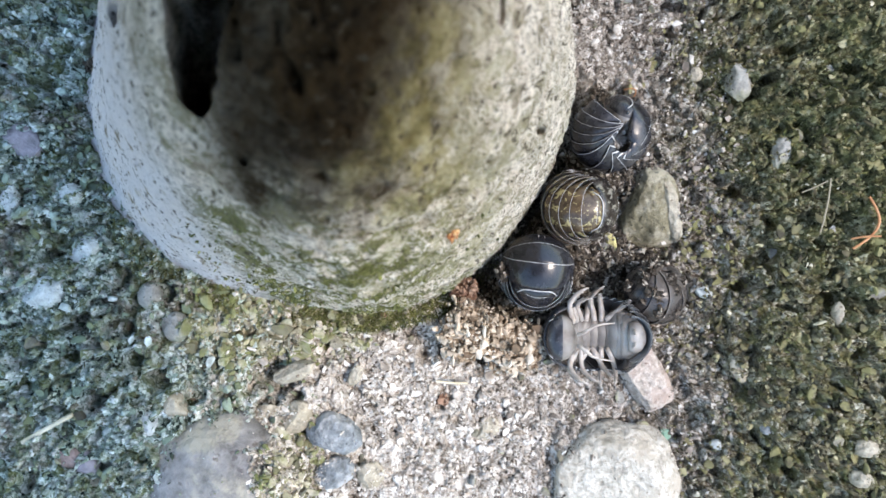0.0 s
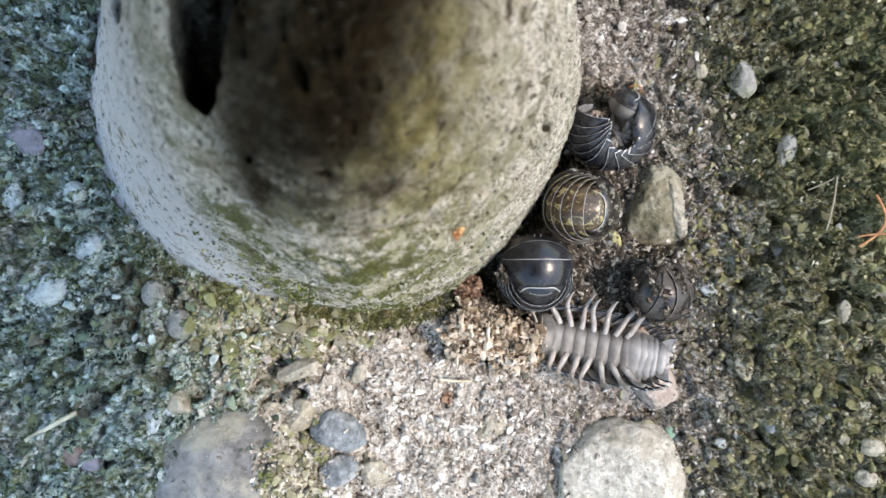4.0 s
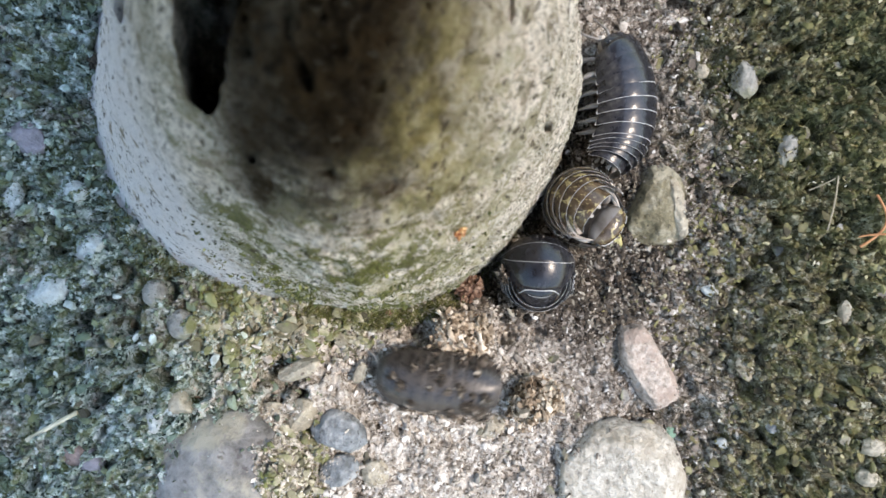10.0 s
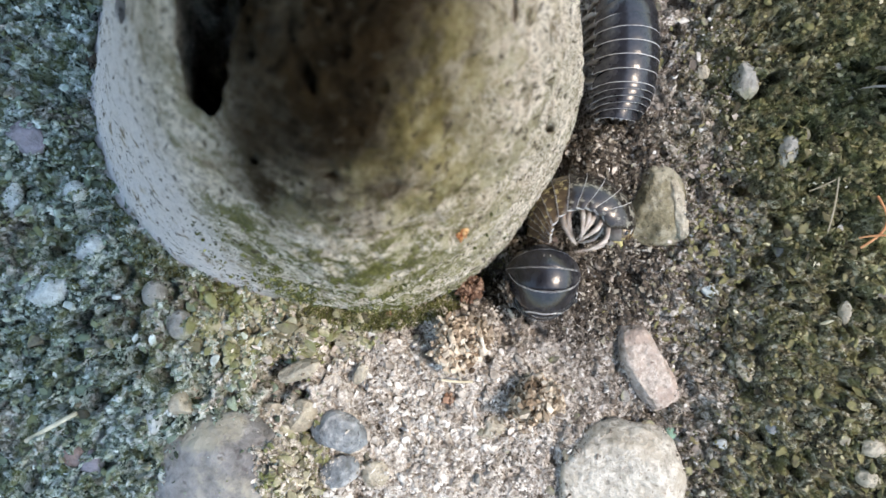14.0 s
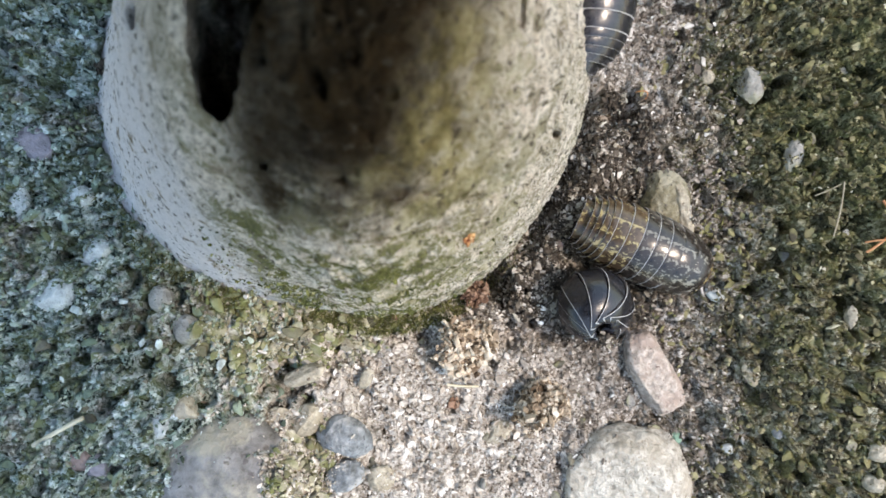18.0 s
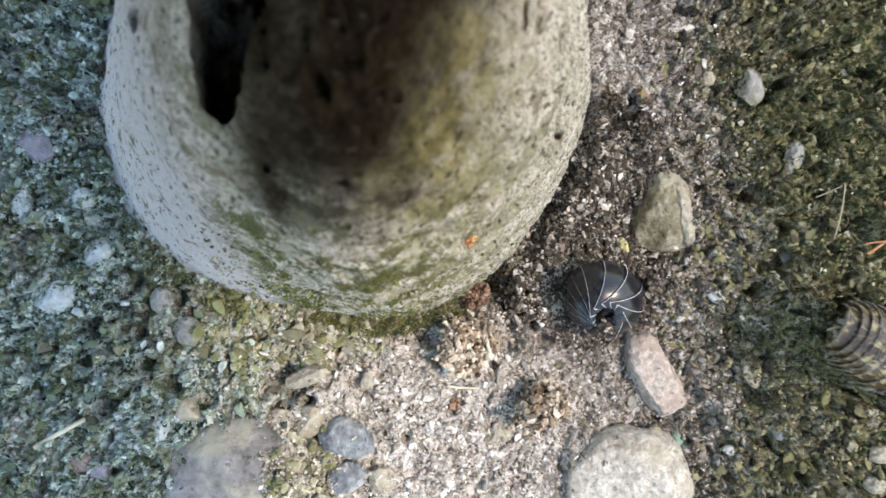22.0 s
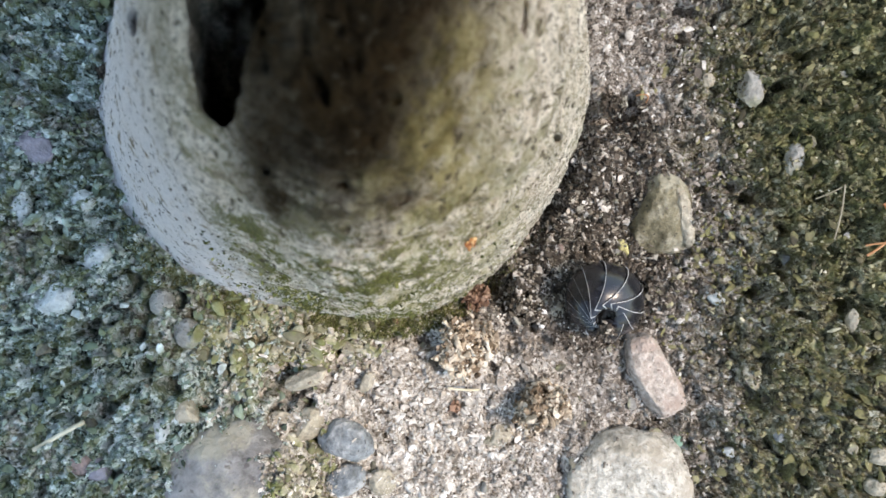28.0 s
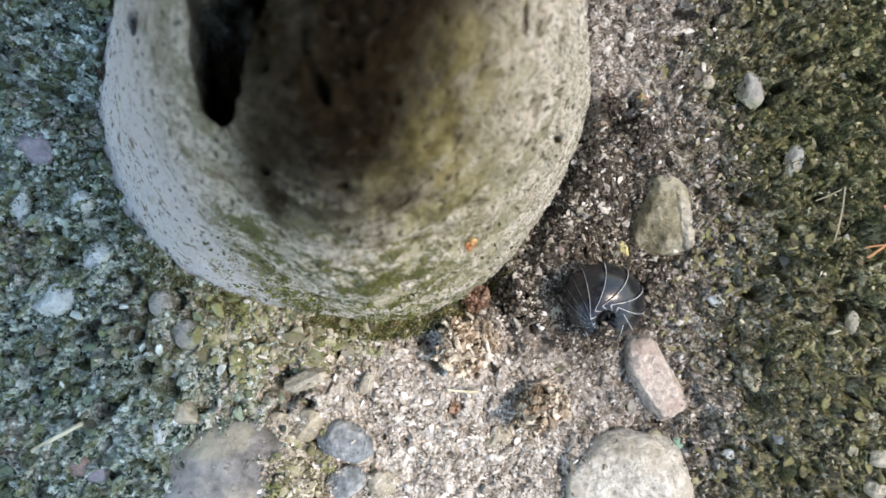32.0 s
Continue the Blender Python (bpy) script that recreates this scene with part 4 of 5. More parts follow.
def grit_on_stones():
    """Grit caught on the stones' sides and edges, a little on their tops."""
    rng = np.random.default_rng(19)
    spots = []
    for v, f, place, tilt, turn in SKINS:
        m = np.array(Euler((radians(tilt[0]), radians(tilt[1]), radians(turn))).to_matrix())
        w = v @ m.T + place
        tri = w[f[rng.integers(0, len(f), 60 + int(40 * np.ptp(w[:, 0]) * np.ptp(w[:, 1])))]]
        p = tri.mean(1)
        rise = p[:, 2] - ground_height(p[:, 0], p[:, 1])
        clump = fbm(p[:, 0] / 1.3, p[:, 1] / 1.3, 0, 3, 47)
        keep = (rise > -0.3) & (rng.random(len(p)) < 0.75 * smooth(1.1, 0.2, rise - 3.0 * clump) + 0.012)
        spots.append(p[keep])
    p = np.concatenate(spots)
    size = 0.12 * 4.5 ** (rng.random(len(p)) ** 2.4)
    for name, material, a, b, label in (("mossy_grit", GRIT_LEFT, -99, -18, "grey-green grit stuck on the pebbles"), ("sand_grit", GRIT_SAND, -18, 9, "pale grit stuck on the stones"), ("soil_grit", GRIT_SOIL, 9, 26, "brown grit stuck on the stones"), ("olive_grit", GRIT_RIGHT, 26, 99, "olive grit stuck on the pebbles")):
        k = (p[:, 0] >= a) & (p[:, 0] < b)
        pile(name, p[k], size[k], material, rng, label, 0.15, "gravel", 1.5)


grit_on_stones()


def clod(name, material, radius, seed, label, count=260, flat=0.75):
    """A loose crumb of earth: many small grains stuck together, as one mesh."""
    rng = np.random.default_rng(seed)
    verts, faces, nv = [], [], 0
    core = lumpy(ICO2[0], 0.3, 1.6, seed, 3) * (radius * 0.52, radius * 0.48, radius * 0.4 * flat)
    verts.append(core)
    faces.append(ICO2[1])
    nv += len(core)
    for _ in range(count):
        d = rng.normal(size=3)
        d /= np.linalg.norm(d)
        reach = 0.92 + 0.22 * math.sin(4 * d[0] + seed) * math.cos(3.4 * d[1] + seed) + 0.16 * math.sin(9 * d[1] + 7 * d[2])
        r = radius * rng.uniform(0.6, max(0.68, reach)) * np.array((1, 0.9, 0.75 * flat))
        s = max(0.1, radius * 0.043) * 3.4 ** (rng.random() ** 2.0)
        v = ICO1[0] * rng.uniform(0.35, 1.5, (len(ICO1[0]), 1)) * s * rng.uniform(0.45, 1.5, 3) + d * r
        verts.append(v)
        faces.append(ICO1[1] + nv)
        nv += len(v)
    ob = new(name, mesh_of(name, np.concatenate(verts) * MM, np.concatenate(faces).tolist(), [material], False))
    return tagged(ob, label, "earth clod") if label else ob


def rest(ob, x, y, up):
    ob.matrix_basis = pose(x * MM, y * MM, (float(lie(x, y)) + up) * MM)


clod_by_boulder = clod("clod", CLOD, 3.2, 201, "crumbly light brown earth clod near the boulder", 1300)
clod_pushed = clod("clod", CLOD, 3.3, 202, "crumbly light brown earth clod on sand", 1300)
rust_clod = clod("clod", RUST, 1.6, 203, "reddish crumb of earth at the foot of the boulder")
rest(rust_clod, 2.4, -3.8, 1.6)
small_clod = clod("clod", RUST, 0.62, 204, "small rusty crumb on sand", 40)
rest(small_clod, 0.4, -14.8, 0.3)
dark_clod = clod("clod", DARK_DIRT, 1.6, 205, "dark crumb of soil in the gully")
rest(dark_clod, 16.7, 15.5, 0.4)
dark_clod = clod("clod", DARK_DIRT, 1.3, 206, "dark crumb of soil beside the boulder")
rest(dark_clod, 20.0, 12.6, 0.3)
edge_crumb = clod("clod", DARK_DIRT, 0.85, 209, "dark crumb of soil against the boulder's pale flank", 120)
rest(edge_crumb, -30.9, 16.5, 0.7)
red_crumb = clod("crumb", AMBER, 0.38, 207, "tiny orange-red crumb stuck on the boulder", 25, 1.0)
_x, _y, _z = 0.91, 1.18, 19.21
red_crumb.matrix_basis = pose(_x * MM, _y * MM, _z * MM)
seed_crumb = clod("crumb", RUST, 0.3, 208, "tiny orange seed on mossy sand", 20, 1.0)
rest(seed_crumb, -5.4, -6.1, 0.4)


def strand(name, points, radius, material, label, lift=0.7):
    """A thin bent stalk or fibre through plan points."""
    cu = bpy.data.curves.new(name, "CURVE")
    cu.dimensions, cu.bevel_depth, cu.bevel_resolution, cu.resolution_u = "3D", radius * MM, 2, 8
    sp = cu.splines.new("NURBS")
    sp.points.add(len(points) - 1)
    for p, (x, y, up) in zip(sp.points, points):
        p.co = (x * MM, y * MM, (float(lie(x, y)) + up + lift) * MM, 1)
    sp.use_endpoint_u, sp.order_u = True, 3
    cu.materials.append(material)
    tmp = bpy.data.objects.new(name, cu)
    me = bpy.data.meshes.new_from_object(tmp)
    bpy.data.objects.remove(tmp)
    return tagged(new(name, me), label, "plant fibre")


strand("straw", [(-36.4, -16.7, 0.3), (-34.4, -15.5, 0.5), (-32.3, -14.4, 0.4)], 0.2, STRAW, "short dry straw lying on mossy concrete")
strand("straw", [(-0.3, -12.7, 0.3), (1.3, -13.0, 0.4), (2.8, -13.0, 0.3)], 0.13, STRAW, "thin dry straw lying on sand")
strand("fibre", [(38.0, 0.2, 0.5), (39.2, 1.1, 0.6), (39.9, 2.4, 0.8), (39.7, 3.7, 0.8), (39.2, 4.9, 0.6)], 0.12, ORANGE, "curled orange plant fibre on dark moss")
strand("fibre", [(37.9, 1.1, 0.5), (38.8, 1.4, 0.9), (39.9, 1.3, 0.9)], 0.09, ORANGE, "thin orange plant fibre on dark moss")
strand("fibre", [(36.2, 6.7, 0.8), (35.8, 4.3, 1.4), (35.4, 1.7, 0.8)], 0.08, FIBRE, "fine pale root fibre on moss")
strand("fibre", [(34.1, 5.5, 0.6), (35.0, 5.9, 0.9), (36.0, 6.5, 0.8)], 0.06, FIBRE, "fine pale root fibre on moss")
strand("fibre", [(18.7, 16.3, 0.9), (19.4, 16.4, 1.6), (19.9, 16.0, 1.4), (19.7, 15.6, 0.8)], 0.06, ORANGE, "tiny curled brown fibre on soil")


# ---- pill bugs ----
SEGMENTS = (  # name, length along the back, spacing, radius, side length
    ("head", 1.5, 0.75, 2.5, 1.0),
    ("tergite", 2.4, 1.35, 3.22, 1.7),
    ("tergite", 2.0, 1.22, 3.40, 1.25),
    ("tergite", 1.98, 1.2, 3.47, 1.2),
    ("tergite", 1.98, 1.2, 3.5, 1.2),
    ("tergite", 1.98, 1.2, 3.5, 1.2),
    ("tergite", 1.98, 1.2, 3.46, 1.2),
    ("tergite", 1.9, 1.12, 3.40, 1.15),
    ("tail_plate", 1.15, 0.62, 3.38, 0.6),
    ("tail_plate", 1.1, 0.58, 3.24, 0.55),
    ("tail_plate", 1.1, 0.56, 3.02, 0.5),
    ("tail_plate", 1.1, 0.6, 2.7, 0.5),
    ("telson", 1.7, 0.7, 2.15, 0.7),
)
MIDDLE = 5
# where each segment sits along the straight body, and its share of the full curl
ALONG = [0.0]
for _a, _b in zip(SEGMENTS, SEGMENTS[1:]):
    ALONG.append(ALONG[-1] - (_a[2] + _b[2]) / 2)
_mid = ALONG[MIDDLE]
ALONG = [v - _mid for v in ALONG]
CURLED = [v / (ALONG[0] - ALONG[-1]) * 342 for v in ALONG]


def tergite_mesh(name, length, radius, side, shell, before, swept=0.0, edge=EDGE):
    """An arched plate with thickness and a thin pale hind edge."""
    f = min(0.955, 0.965 * before / radius)  # the front slides under the plate before it
    spread = [-90, -88, *np.linspace(-84, 84, 29), 88, 90]
    nu, cols = len(spread) - 1, ((0.0, f), (0.15, 0.6 * f + 0.4), (0.45, 0.1 * f + 0.9), (0.8, 1.0), (-0.05, 0.994), (-0.015, 0.992), (0.0, 0.986))
    verts = []
    for inner in (0, 1):
        for i in range(nu + 1):
            a = radians(spread[i])
            w = abs(spread[i]) / 90
            span = length + (side - length) * smooth(0.3, 0.9, w)
            span = span * math.sqrt(max(0.0, 1 - max(0.0, (w - 0.86) / 0.15) ** 2)) + 0.02
            hind = -length / 2 - 0.12 * smooth(0.5, 1.0, w) - swept * w * w
            for k, (c, r) in enumerate(cols):
                x = hind + span * (1 - c) if k < 4 else hind - c * (1.0 if length > 1.8 else 0.5) if k < 6 else hind
                x = min(x, hind + span) if k < 4 else x
                rr = radius * r * (1 - 0.07 * swept * w * w) - inner * (0.10 if k < 5 else 0.05)
                verts.append((x, rr * math.sin(a), rr * math.cos(a)))
    m, k = len(cols), (nu + 1) * len(cols)
    faces, slots = [], []
    for i in range(nu):
        for j in range(m - 1):
            p = i * m + j
            faces.append((p, p + 1, p + m + 1, p + m))
            slots.append(1 if j >= m - 3 or i in (0, nu - 1) else 0)
            faces.append((k + p, k + p + m, k + p + m + 1, k + p + 1))
            slots.append(2)
        for j in (0, m - 1):
            p = i * m + j
            faces.append((p, p + m, k + p + m, k + p))
            slots.append(0)
    for i in (0, nu):
        for j in range(m - 1):
            p = i * m + j
            faces.append((p, k + p, k + p + 1, p + 1))
            slots.append(0)
    return mesh_of(name, np.array(verts) * MM, faces, [shell, edge, INNER], True, slots)


def blob_mesh(name, a, b, c, material, seed, low=-1.0):
    v, f = ICO2
    v = lumpy(v, 0.05, 1.5, seed, 2)
    v = np.stack([v[:, 0] * a, v[:, 1] * b, np.maximum(v[:, 2], low) * c], 1)
    return mesh_of(name, v * MM, f.tolist(), [material])


def tube_mesh(name, points, radii, material, sides=7):
    verts, faces = [], []
    pts = [Vector(p) for p in points]
    for i, p in enumerate(pts):
        d = (pts[min(i + 1, len(pts) - 1)] - pts[max(i - 1, 0)]).normalized()
        q = d.to_track_quat("Z", "Y")
        for s in range(sides):
            a = 2 * math.pi * s / sides
            verts.append(p + q @ Vector((math.cos(a) * radii[i], math.sin(a) * radii[i], 0)))
    for i in range(len(pts) - 1):
        for s in range(sides):
            t = (s + 1) % sides
            faces.append((i * sides + s, i * sides + t, (i + 1) * sides + t, (i + 1) * sides + s))
    faces += [tuple(range(sides - 1, -1, -1)), tuple(range((len(pts) - 1) * sides, len(pts) * sides))]
    return mesh_of(name, [v * MM for v in verts], faces, [material])


def leg_mesh(side, material):
    pts = [(0, -0.4, 0), (0, 0.45, 0.08), (0.07, 1.2, 0.1), (0.14, 1.75, -0.1), (0.1, 2.25, -0.62), (0.04, 2.6, -1.15), (-0.02, 2.8, -1.75)]
    rad = [0.25, 0.29, 0.23, 0.25, 0.19, 0.14, 0.05]
    return tube_mesh("leg", [(x, y * side, z) for x, y, z in pts], rad, material)


LEGS = {(s, m): leg_mesh(s, m) for s in (1, -1) for m in (LIMB, LIMB_DARK)}
STERNITE = [blob_mesh("underside", s[2] * (0.7 if i < 8 else 1.7 if i < 11 else 0.9), s[3] * (0.66 if i < 8 else 0.72), s[3] * (0.46 if i < 8 else 0.5), BELLY if i < 8 else GILL, 300 + i, -0.6) for i, s in enumerate(SEGMENTS)]


PLATES = {}  # each pill bug's plates from head to tail


def pill_bug(shell, label, size=1.0, limb=LIMB, edge=EDGE, fore=None):
    """A pill bug: head, seven back plates with legs, tail plates and telson."""
    bug = tagged(new("pill_bug"), label, "pill bug", "pill bugs")
    bug.scale = (size, size, size)
    PLATES[bug] = []
    for i, (name, length, gap, radius, side) in enumerate(SEGMENTS):
        if name == "head":
            v, f = ICO2
            v = np.stack([v[:, 0] * 1.35, v[:, 1] * 2.15, v[:, 2] * 1.4 + 1.1], 1)
            v[:, 0] = np.where(v[:, 0] > 0.8, 0.8 + (v[:, 0] - 0.8) * 0.4, v[:, 0])
            seg = child("head", mesh_of("head", v * MM, f.tolist(), [shell, BELLY], True, (v[f].mean(1)[:, 2] < 1.0).astype(int)), bug)
            rim = [(-0.45 + 0.75 * abs(y / 1.75) ** 5, y) for y in np.linspace(-1.75, 1.75, 15)]
            rim = [(x, y, 1.12 + 1.41 * math.sqrt(max(0.02, 1 - (x / 1.35) ** 2 - (y / 2.15) ** 2))) for x, y in rim]
            child("brow", tube_mesh("brow", rim, [0.05] * 15, edge, 6), seg)
            for s in (1, -1):
                child("eye", blob_mesh("eye", 0.2, 0.16, 0.26, EYE, 5), seg, pose(0.2 * MM, 1.85 * s * MM, 1.5 * MM))
                feeler = [(0.5, 0.55 * s, 0.7), (1.1, 0.95 * s, 0.75), (1.7, 1.6 * s, 0.55), (2.3, 1.9 * s, 0.2), (3.3, 2.2 * s, -0.2)]
                child("antenna", tube_mesh("antenna", feeler, [0.17, 0.17, 0.14, 0.1, 0.04], limb), seg)
        else:
            seg = child(name, tergite_mesh(name, length, radius, side, fore if fore and i < 6 else shell, max(SEGMENTS[i - 1][3], 2.9), (0, 0, 0, 0, 0.05, 0.16, 0.36, 0.62, 0.95, 1.05, 1.0, 0.9, 0.3)[i], edge), bug)
        PLATES[bug].append(seg)
        child("underside", STERNITE[i], seg, pose(0, 0, radius * 0.36 * MM))
        if name == "tergite":
            fan = (4 - i) * 11
            for s in (1, -1):
                child("leg", LEGS[s, limb], seg, pose(0, 1.6 * s * MM, 0.35 * MM, 0, 0, -fan * s))
        if name == "telson":
            for s in (1, -1):
                child("tail_limb", blob_mesh("tail_limb", 0.5, 0.25, 0.14, LIMB, 8), seg, pose(-0.6 * MM, 0.6 * s * MM, 0.5 * MM, 0, 0, 20 * s))
    return bug


SHELL_SLATE = shell_material("slate_shell", (0.009, 0.009, 0.011), (0.026, 0.026, 0.032), None, 0.22)
SHELL_BLACK = shell_material("black_shell", (0.008, 0.008, 0.010), (0.022, 0.022, 0.027), None, 0.22)
SHELL_BROWN = shell_material("brown_spotted_shell", (0.03, 0.02, 0.012), (0.115, 0.078, 0.044), (0.31, 0.255, 0.12), 0.18)
SHELL_BROWN_FORE = shell_material("dark_spotted_shell", (0.012, 0.010, 0.009), (0.04, 0.032, 0.026), (0.17, 0.16, 0.13), 0.2)
SHELL_GREY = shell_material("blue_grey_shell", (0.016, 0.017, 0.021), (0.048, 0.05, 0.058), None, 0.17)
SHELL_DUSTY = shell_material("dusty_brown_shell", (0.016, 0.014, 0.014), (0.05, 0.043, 0.04), None, 0.25, (0.055, 0.044, 0.036))

bug_slate_by_boulder = pill_bug(SHELL_SLATE, "glossy dark slate pill bug uncurling beside the boulder", 1.05, LIMB_DARK)
bug_brown_spotted = pill_bug(SHELL_BROWN, "brown pill bug with yellow spots and pale legs", 1.06, fore=SHELL_BROWN_FORE)
bug_black_ball = pill_bug(SHELL_BLACK, "glossy black pill bug rolled into a tight ball", 1.06, LIMB_DARK)
bug_pale_belly = pill_bug(SHELL_GREY, "blue-grey pill bug with pale belly lying on its back", 1.07)
bug_dusty_brown = pill_bug(SHELL_DUSTY, "dusty brown pill bug covered with crumbs of soil", 0.9, LIMB, DULL_EDGE)
SHELL_MOTTLED = shell_material("mottled_shell", (0.015, 0.013, 0.013), (0.05, 0.044, 0.04), (0.16, 0.145, 0.125), 0.25, (0.034, 0.029, 0.026))
bug_grey_passing = pill_bug(SHELL_MOTTLED, "dusty grey-brown pill bug hurrying over dark moss", 1.0, LIMB_DARK)


def crumbs_on(bug, seg, spots, radius, seed):
    """Bits of dirt stuck to a plate."""
    plate = PLATES[bug][seg]
    for i, (side_deg, fore) in enumerate(spots):
        bit = clod("stuck_dirt", STUCK, radius, seed + i, "", 26, 0.6)
        bit.parent = plate
        a, r = radians(side_deg), 3.5
        bit.matrix_basis = pose(fore * MM, r * math.sin(a) * MM, r * math.cos(a) * MM, -side_deg, 0, 0)


crumbs_on(bug_black_ball, 1, ((-70, -0.1), (-60, 0.4), (-78, 0.3)), 0.62, 402)
_rng = random.Random(17)
for _s in range(46):
    _heap = _s % 3 == 0
    crumbs_on(bug_dusty_brown, _rng.randint(5, 10) if _heap else _rng.randint(1, 11), ((_rng.uniform(5, 75) if _heap else _rng.uniform(-75, 75), _rng.uniform(-0.5, 0.5)),), 0.18 * 3.6 ** (_rng.random() ** 1.3), 420 + _s)


class Run:
    """Gathers the poses of one pill bug, then keys the body, its plates and its legs."""

    def __init__(self, bug):
        self.bug, self.rows = bug, []

    def at(self, t, place, ahead, dorsal, curl, bend, legs):
        z = Vector(dorsal).normalized()
        x = Vector(ahead)
        x = (x - z * x.dot(z)).normalized()
        m = Matrix((x, z.cross(x), z)).transposed().to_4x4()
        m.translation = Vector(place) * MM
        self.rows.append((t, m, max(curl, 0.09), bend, legs))

    def key(self):
        walk(self.bug, [(t, m) for t, m, *_ in self.rows])
        plates = PLATES[self.bug]
        rng = random.Random(len(self.bug.name) + len(self.rows))
        tracks = {p: [] for p in plates}
        for t, _, curl, bend, legs in self.rows:
            spots = [Matrix.Identity(4)] * len(plates)
            for order in (range(MIDDLE - 1, -1, -1), range(MIDDLE + 1, len(plates))):
                for i in order:
                    j = i + 1 if i < MIDDLE else i - 1
                    gap, turn = (ALONG[i] - ALONG[j]) * (1 - curl) * MM, (CURLED[i] - CURLED[j]) * curl
                    yaw = bend * (1 if i < MIDDLE else -1)
                    spots[i] = spots[j] @ pose(0, 0, 0, 0, turn / 2, yaw / 2) @ pose(gap, 0, 0) @ pose(0, 0, 0, 0, turn / 2, yaw / 2)
            for p, m, kind in zip(plates, spots, SEGMENTS):
                tracks[p].append((t, m @ pose(0, 0, (3.5 - kind[3]) * min(1.0, curl * 1.2) * 0.85 * MM)))
        for p in plates:
            walk(p, tracks[p])
            for q in p.children:
                if q.name.startswith("antenna"):
                    s = 1 if q.data.vertices[-1].co.y > 0 else -1
                    rows = []
                    for t, _, curl, bend, legs in self.rows:
                        tuck, wag = min(1.0, max(0.0, curl - 0.35) * 2.5), rng.uniform(-12, 12)
                        rows.append((t, pose(0, 0, 0, 0, 150 * tuck, 0) @ pose(0, 0, 0, 0, 0, -30 * s * tuck + wag * (1 - tuck))))
                    walk(q, rows)
                if not q.name.startswith("leg"):
                    continue
                home = q.matrix_basis.copy()
                s = 1 if home.translation.y > 0 else -1
                still = max(r[2] for r in self.rows) == min(r[2] for r in self.rows)
                rows = []
                for t, _, curl, bend, legs in self.rows:
                    wag = 0 if still or curl > 0.9 else rng.uniform(-24, 24)
                    rows.append((t, home @ pose(0, 0, 0, s * (legs + wag * 0.6), 0, wag)))
                walk(q, rows)


def motions():
    run = Run(bug_slate_by_boulder)
    run.at(0, (16.78, 11.36, -2.28), (0.938, 0.163, -0.128), (0.144, -0.801, -0.517), 0.88, 0, -150)
    run.at(3.5, (16.57, 11.25, -2.26), (0.9, 0.3, -0.03), (0.27, -0.77, -0.53), 0.8, 0, -150)
    run.at(5.5, (16.96, 11.66, -2.30), (0.75, 0.57, 0.25), (0.65, -0.66, -0.37), 0.72, 0, -130)
    run.at(6, (17.09, 11.79, -2.31), (0.653, 0.677, 0.339), (0.757, -0.584, -0.292), 0.75, 0, -100)
    run.at(6.5, (17.37, 12.14, -2.54), (0.306, 0.868, 0.391), (0.903, -0.395, 0.169), 0.62, 0, -60)
    run.at(7, (17.45, 12.1, -2.77), (0.109, 0.966, 0.235), (0.858, -0.211, 0.468), 0.48, 4, -40)
    run.at(8, (17.3, 12.3, -3.00), (0.071, 0.995, 0.071), (0.704, -0.101, 0.704), 0.3, 5, -20)
    run.at(9, (17.3, 12.9, -3.19), (0.0, 1.0, -0.0), (0.655, 0.0, 0.756), 0.16, 5, -35)
    run.at(10, (17.3, 14.2, -3.18), (0.0, 1.0, -0.0), (0.655, 0.0, 0.756), 0.12, 4, -40)
    run.at(11, (17.2, 15.6, -3.15), (0.0, 1.0, -0.0), (0.625, 0.0, 0.781), 0.08, 2, -42)
    run.at(12, (17.14, 17.35, -3.11), (0.0, 1.0, -0.0), (0.567, 0.0, 0.824), 0.05, 0, -42)
    run.at(13, (17.14, 18.40, -3.11), (0.046, 0.999, -0.024), (0.468, 0.0, 0.884), 0.02, 0, -42)
    run.at(14, (17.51, 19.36, -3.15), (0.046, 0.999, -0.024), (0.468, 0.0, 0.884), 0.02, 0, -42)
    run.at(14.5, (17.53, 20.26, -3.15), (0.046, 0.999, -0.024), (0.468, 0.0, 0.884), 0.02, 0, -42)
    run.at(15.5, (15.9, 19.3, 1.0), (0.0, 1.0, -0.0), (0.468, 0.0, 0.884), 0.05, 0, -42)
    run.at(16.5, (14.48, 17.63, 4.00), (0.02, 0.99, 0.1), (0.7, -0.1, 0.7), 0.2, 0, -42)
    run.at(17, (13.12, 18.9, 6.50), (0.05, 0.99, 0.1), (0.74, -0.12, 0.66), 0.18, 0, -42)
    run.at(17.5, (11.9, 20.0, 9.00), (0.08, 0.985, 0.12), (0.78, -0.14, 0.6), 0.16, 0, -42)
    run.at(18, (10.7, 20.7, 12.00), (0.08, 0.985, 0.12), (0.8, -0.14, 0.58), 0.14, 0, -42)
    run.at(18.3, (10.2, 21.0, 13.50), (0.05, 0.985, 0.13), (0.8, -0.13, 0.58), 0.12, 0, -42)
    run.at(18.6, (9.6, 21.2, 15.00), (0.02, 0.985, 0.15), (0.8, -0.1, 0.58), 0.12, 0, -42)
    run.at(19, (8.9, 21.6, 17.00), (-0.04, 0.985, 0.16), (0.8, -0.1, 0.58), 0.1, 0, -42)
    run.at(19.3, (8.3, 22.0, 18.50), (-0.08, 0.985, 0.16), (0.78, -0.08, 0.6), 0.1, 0, -42)
    run.at(19.6, (7.93, 22.88, 19.50), (-0.08, 0.98, 0.16), (0.74, -0.08, 0.64), 0.08, 0, -42)
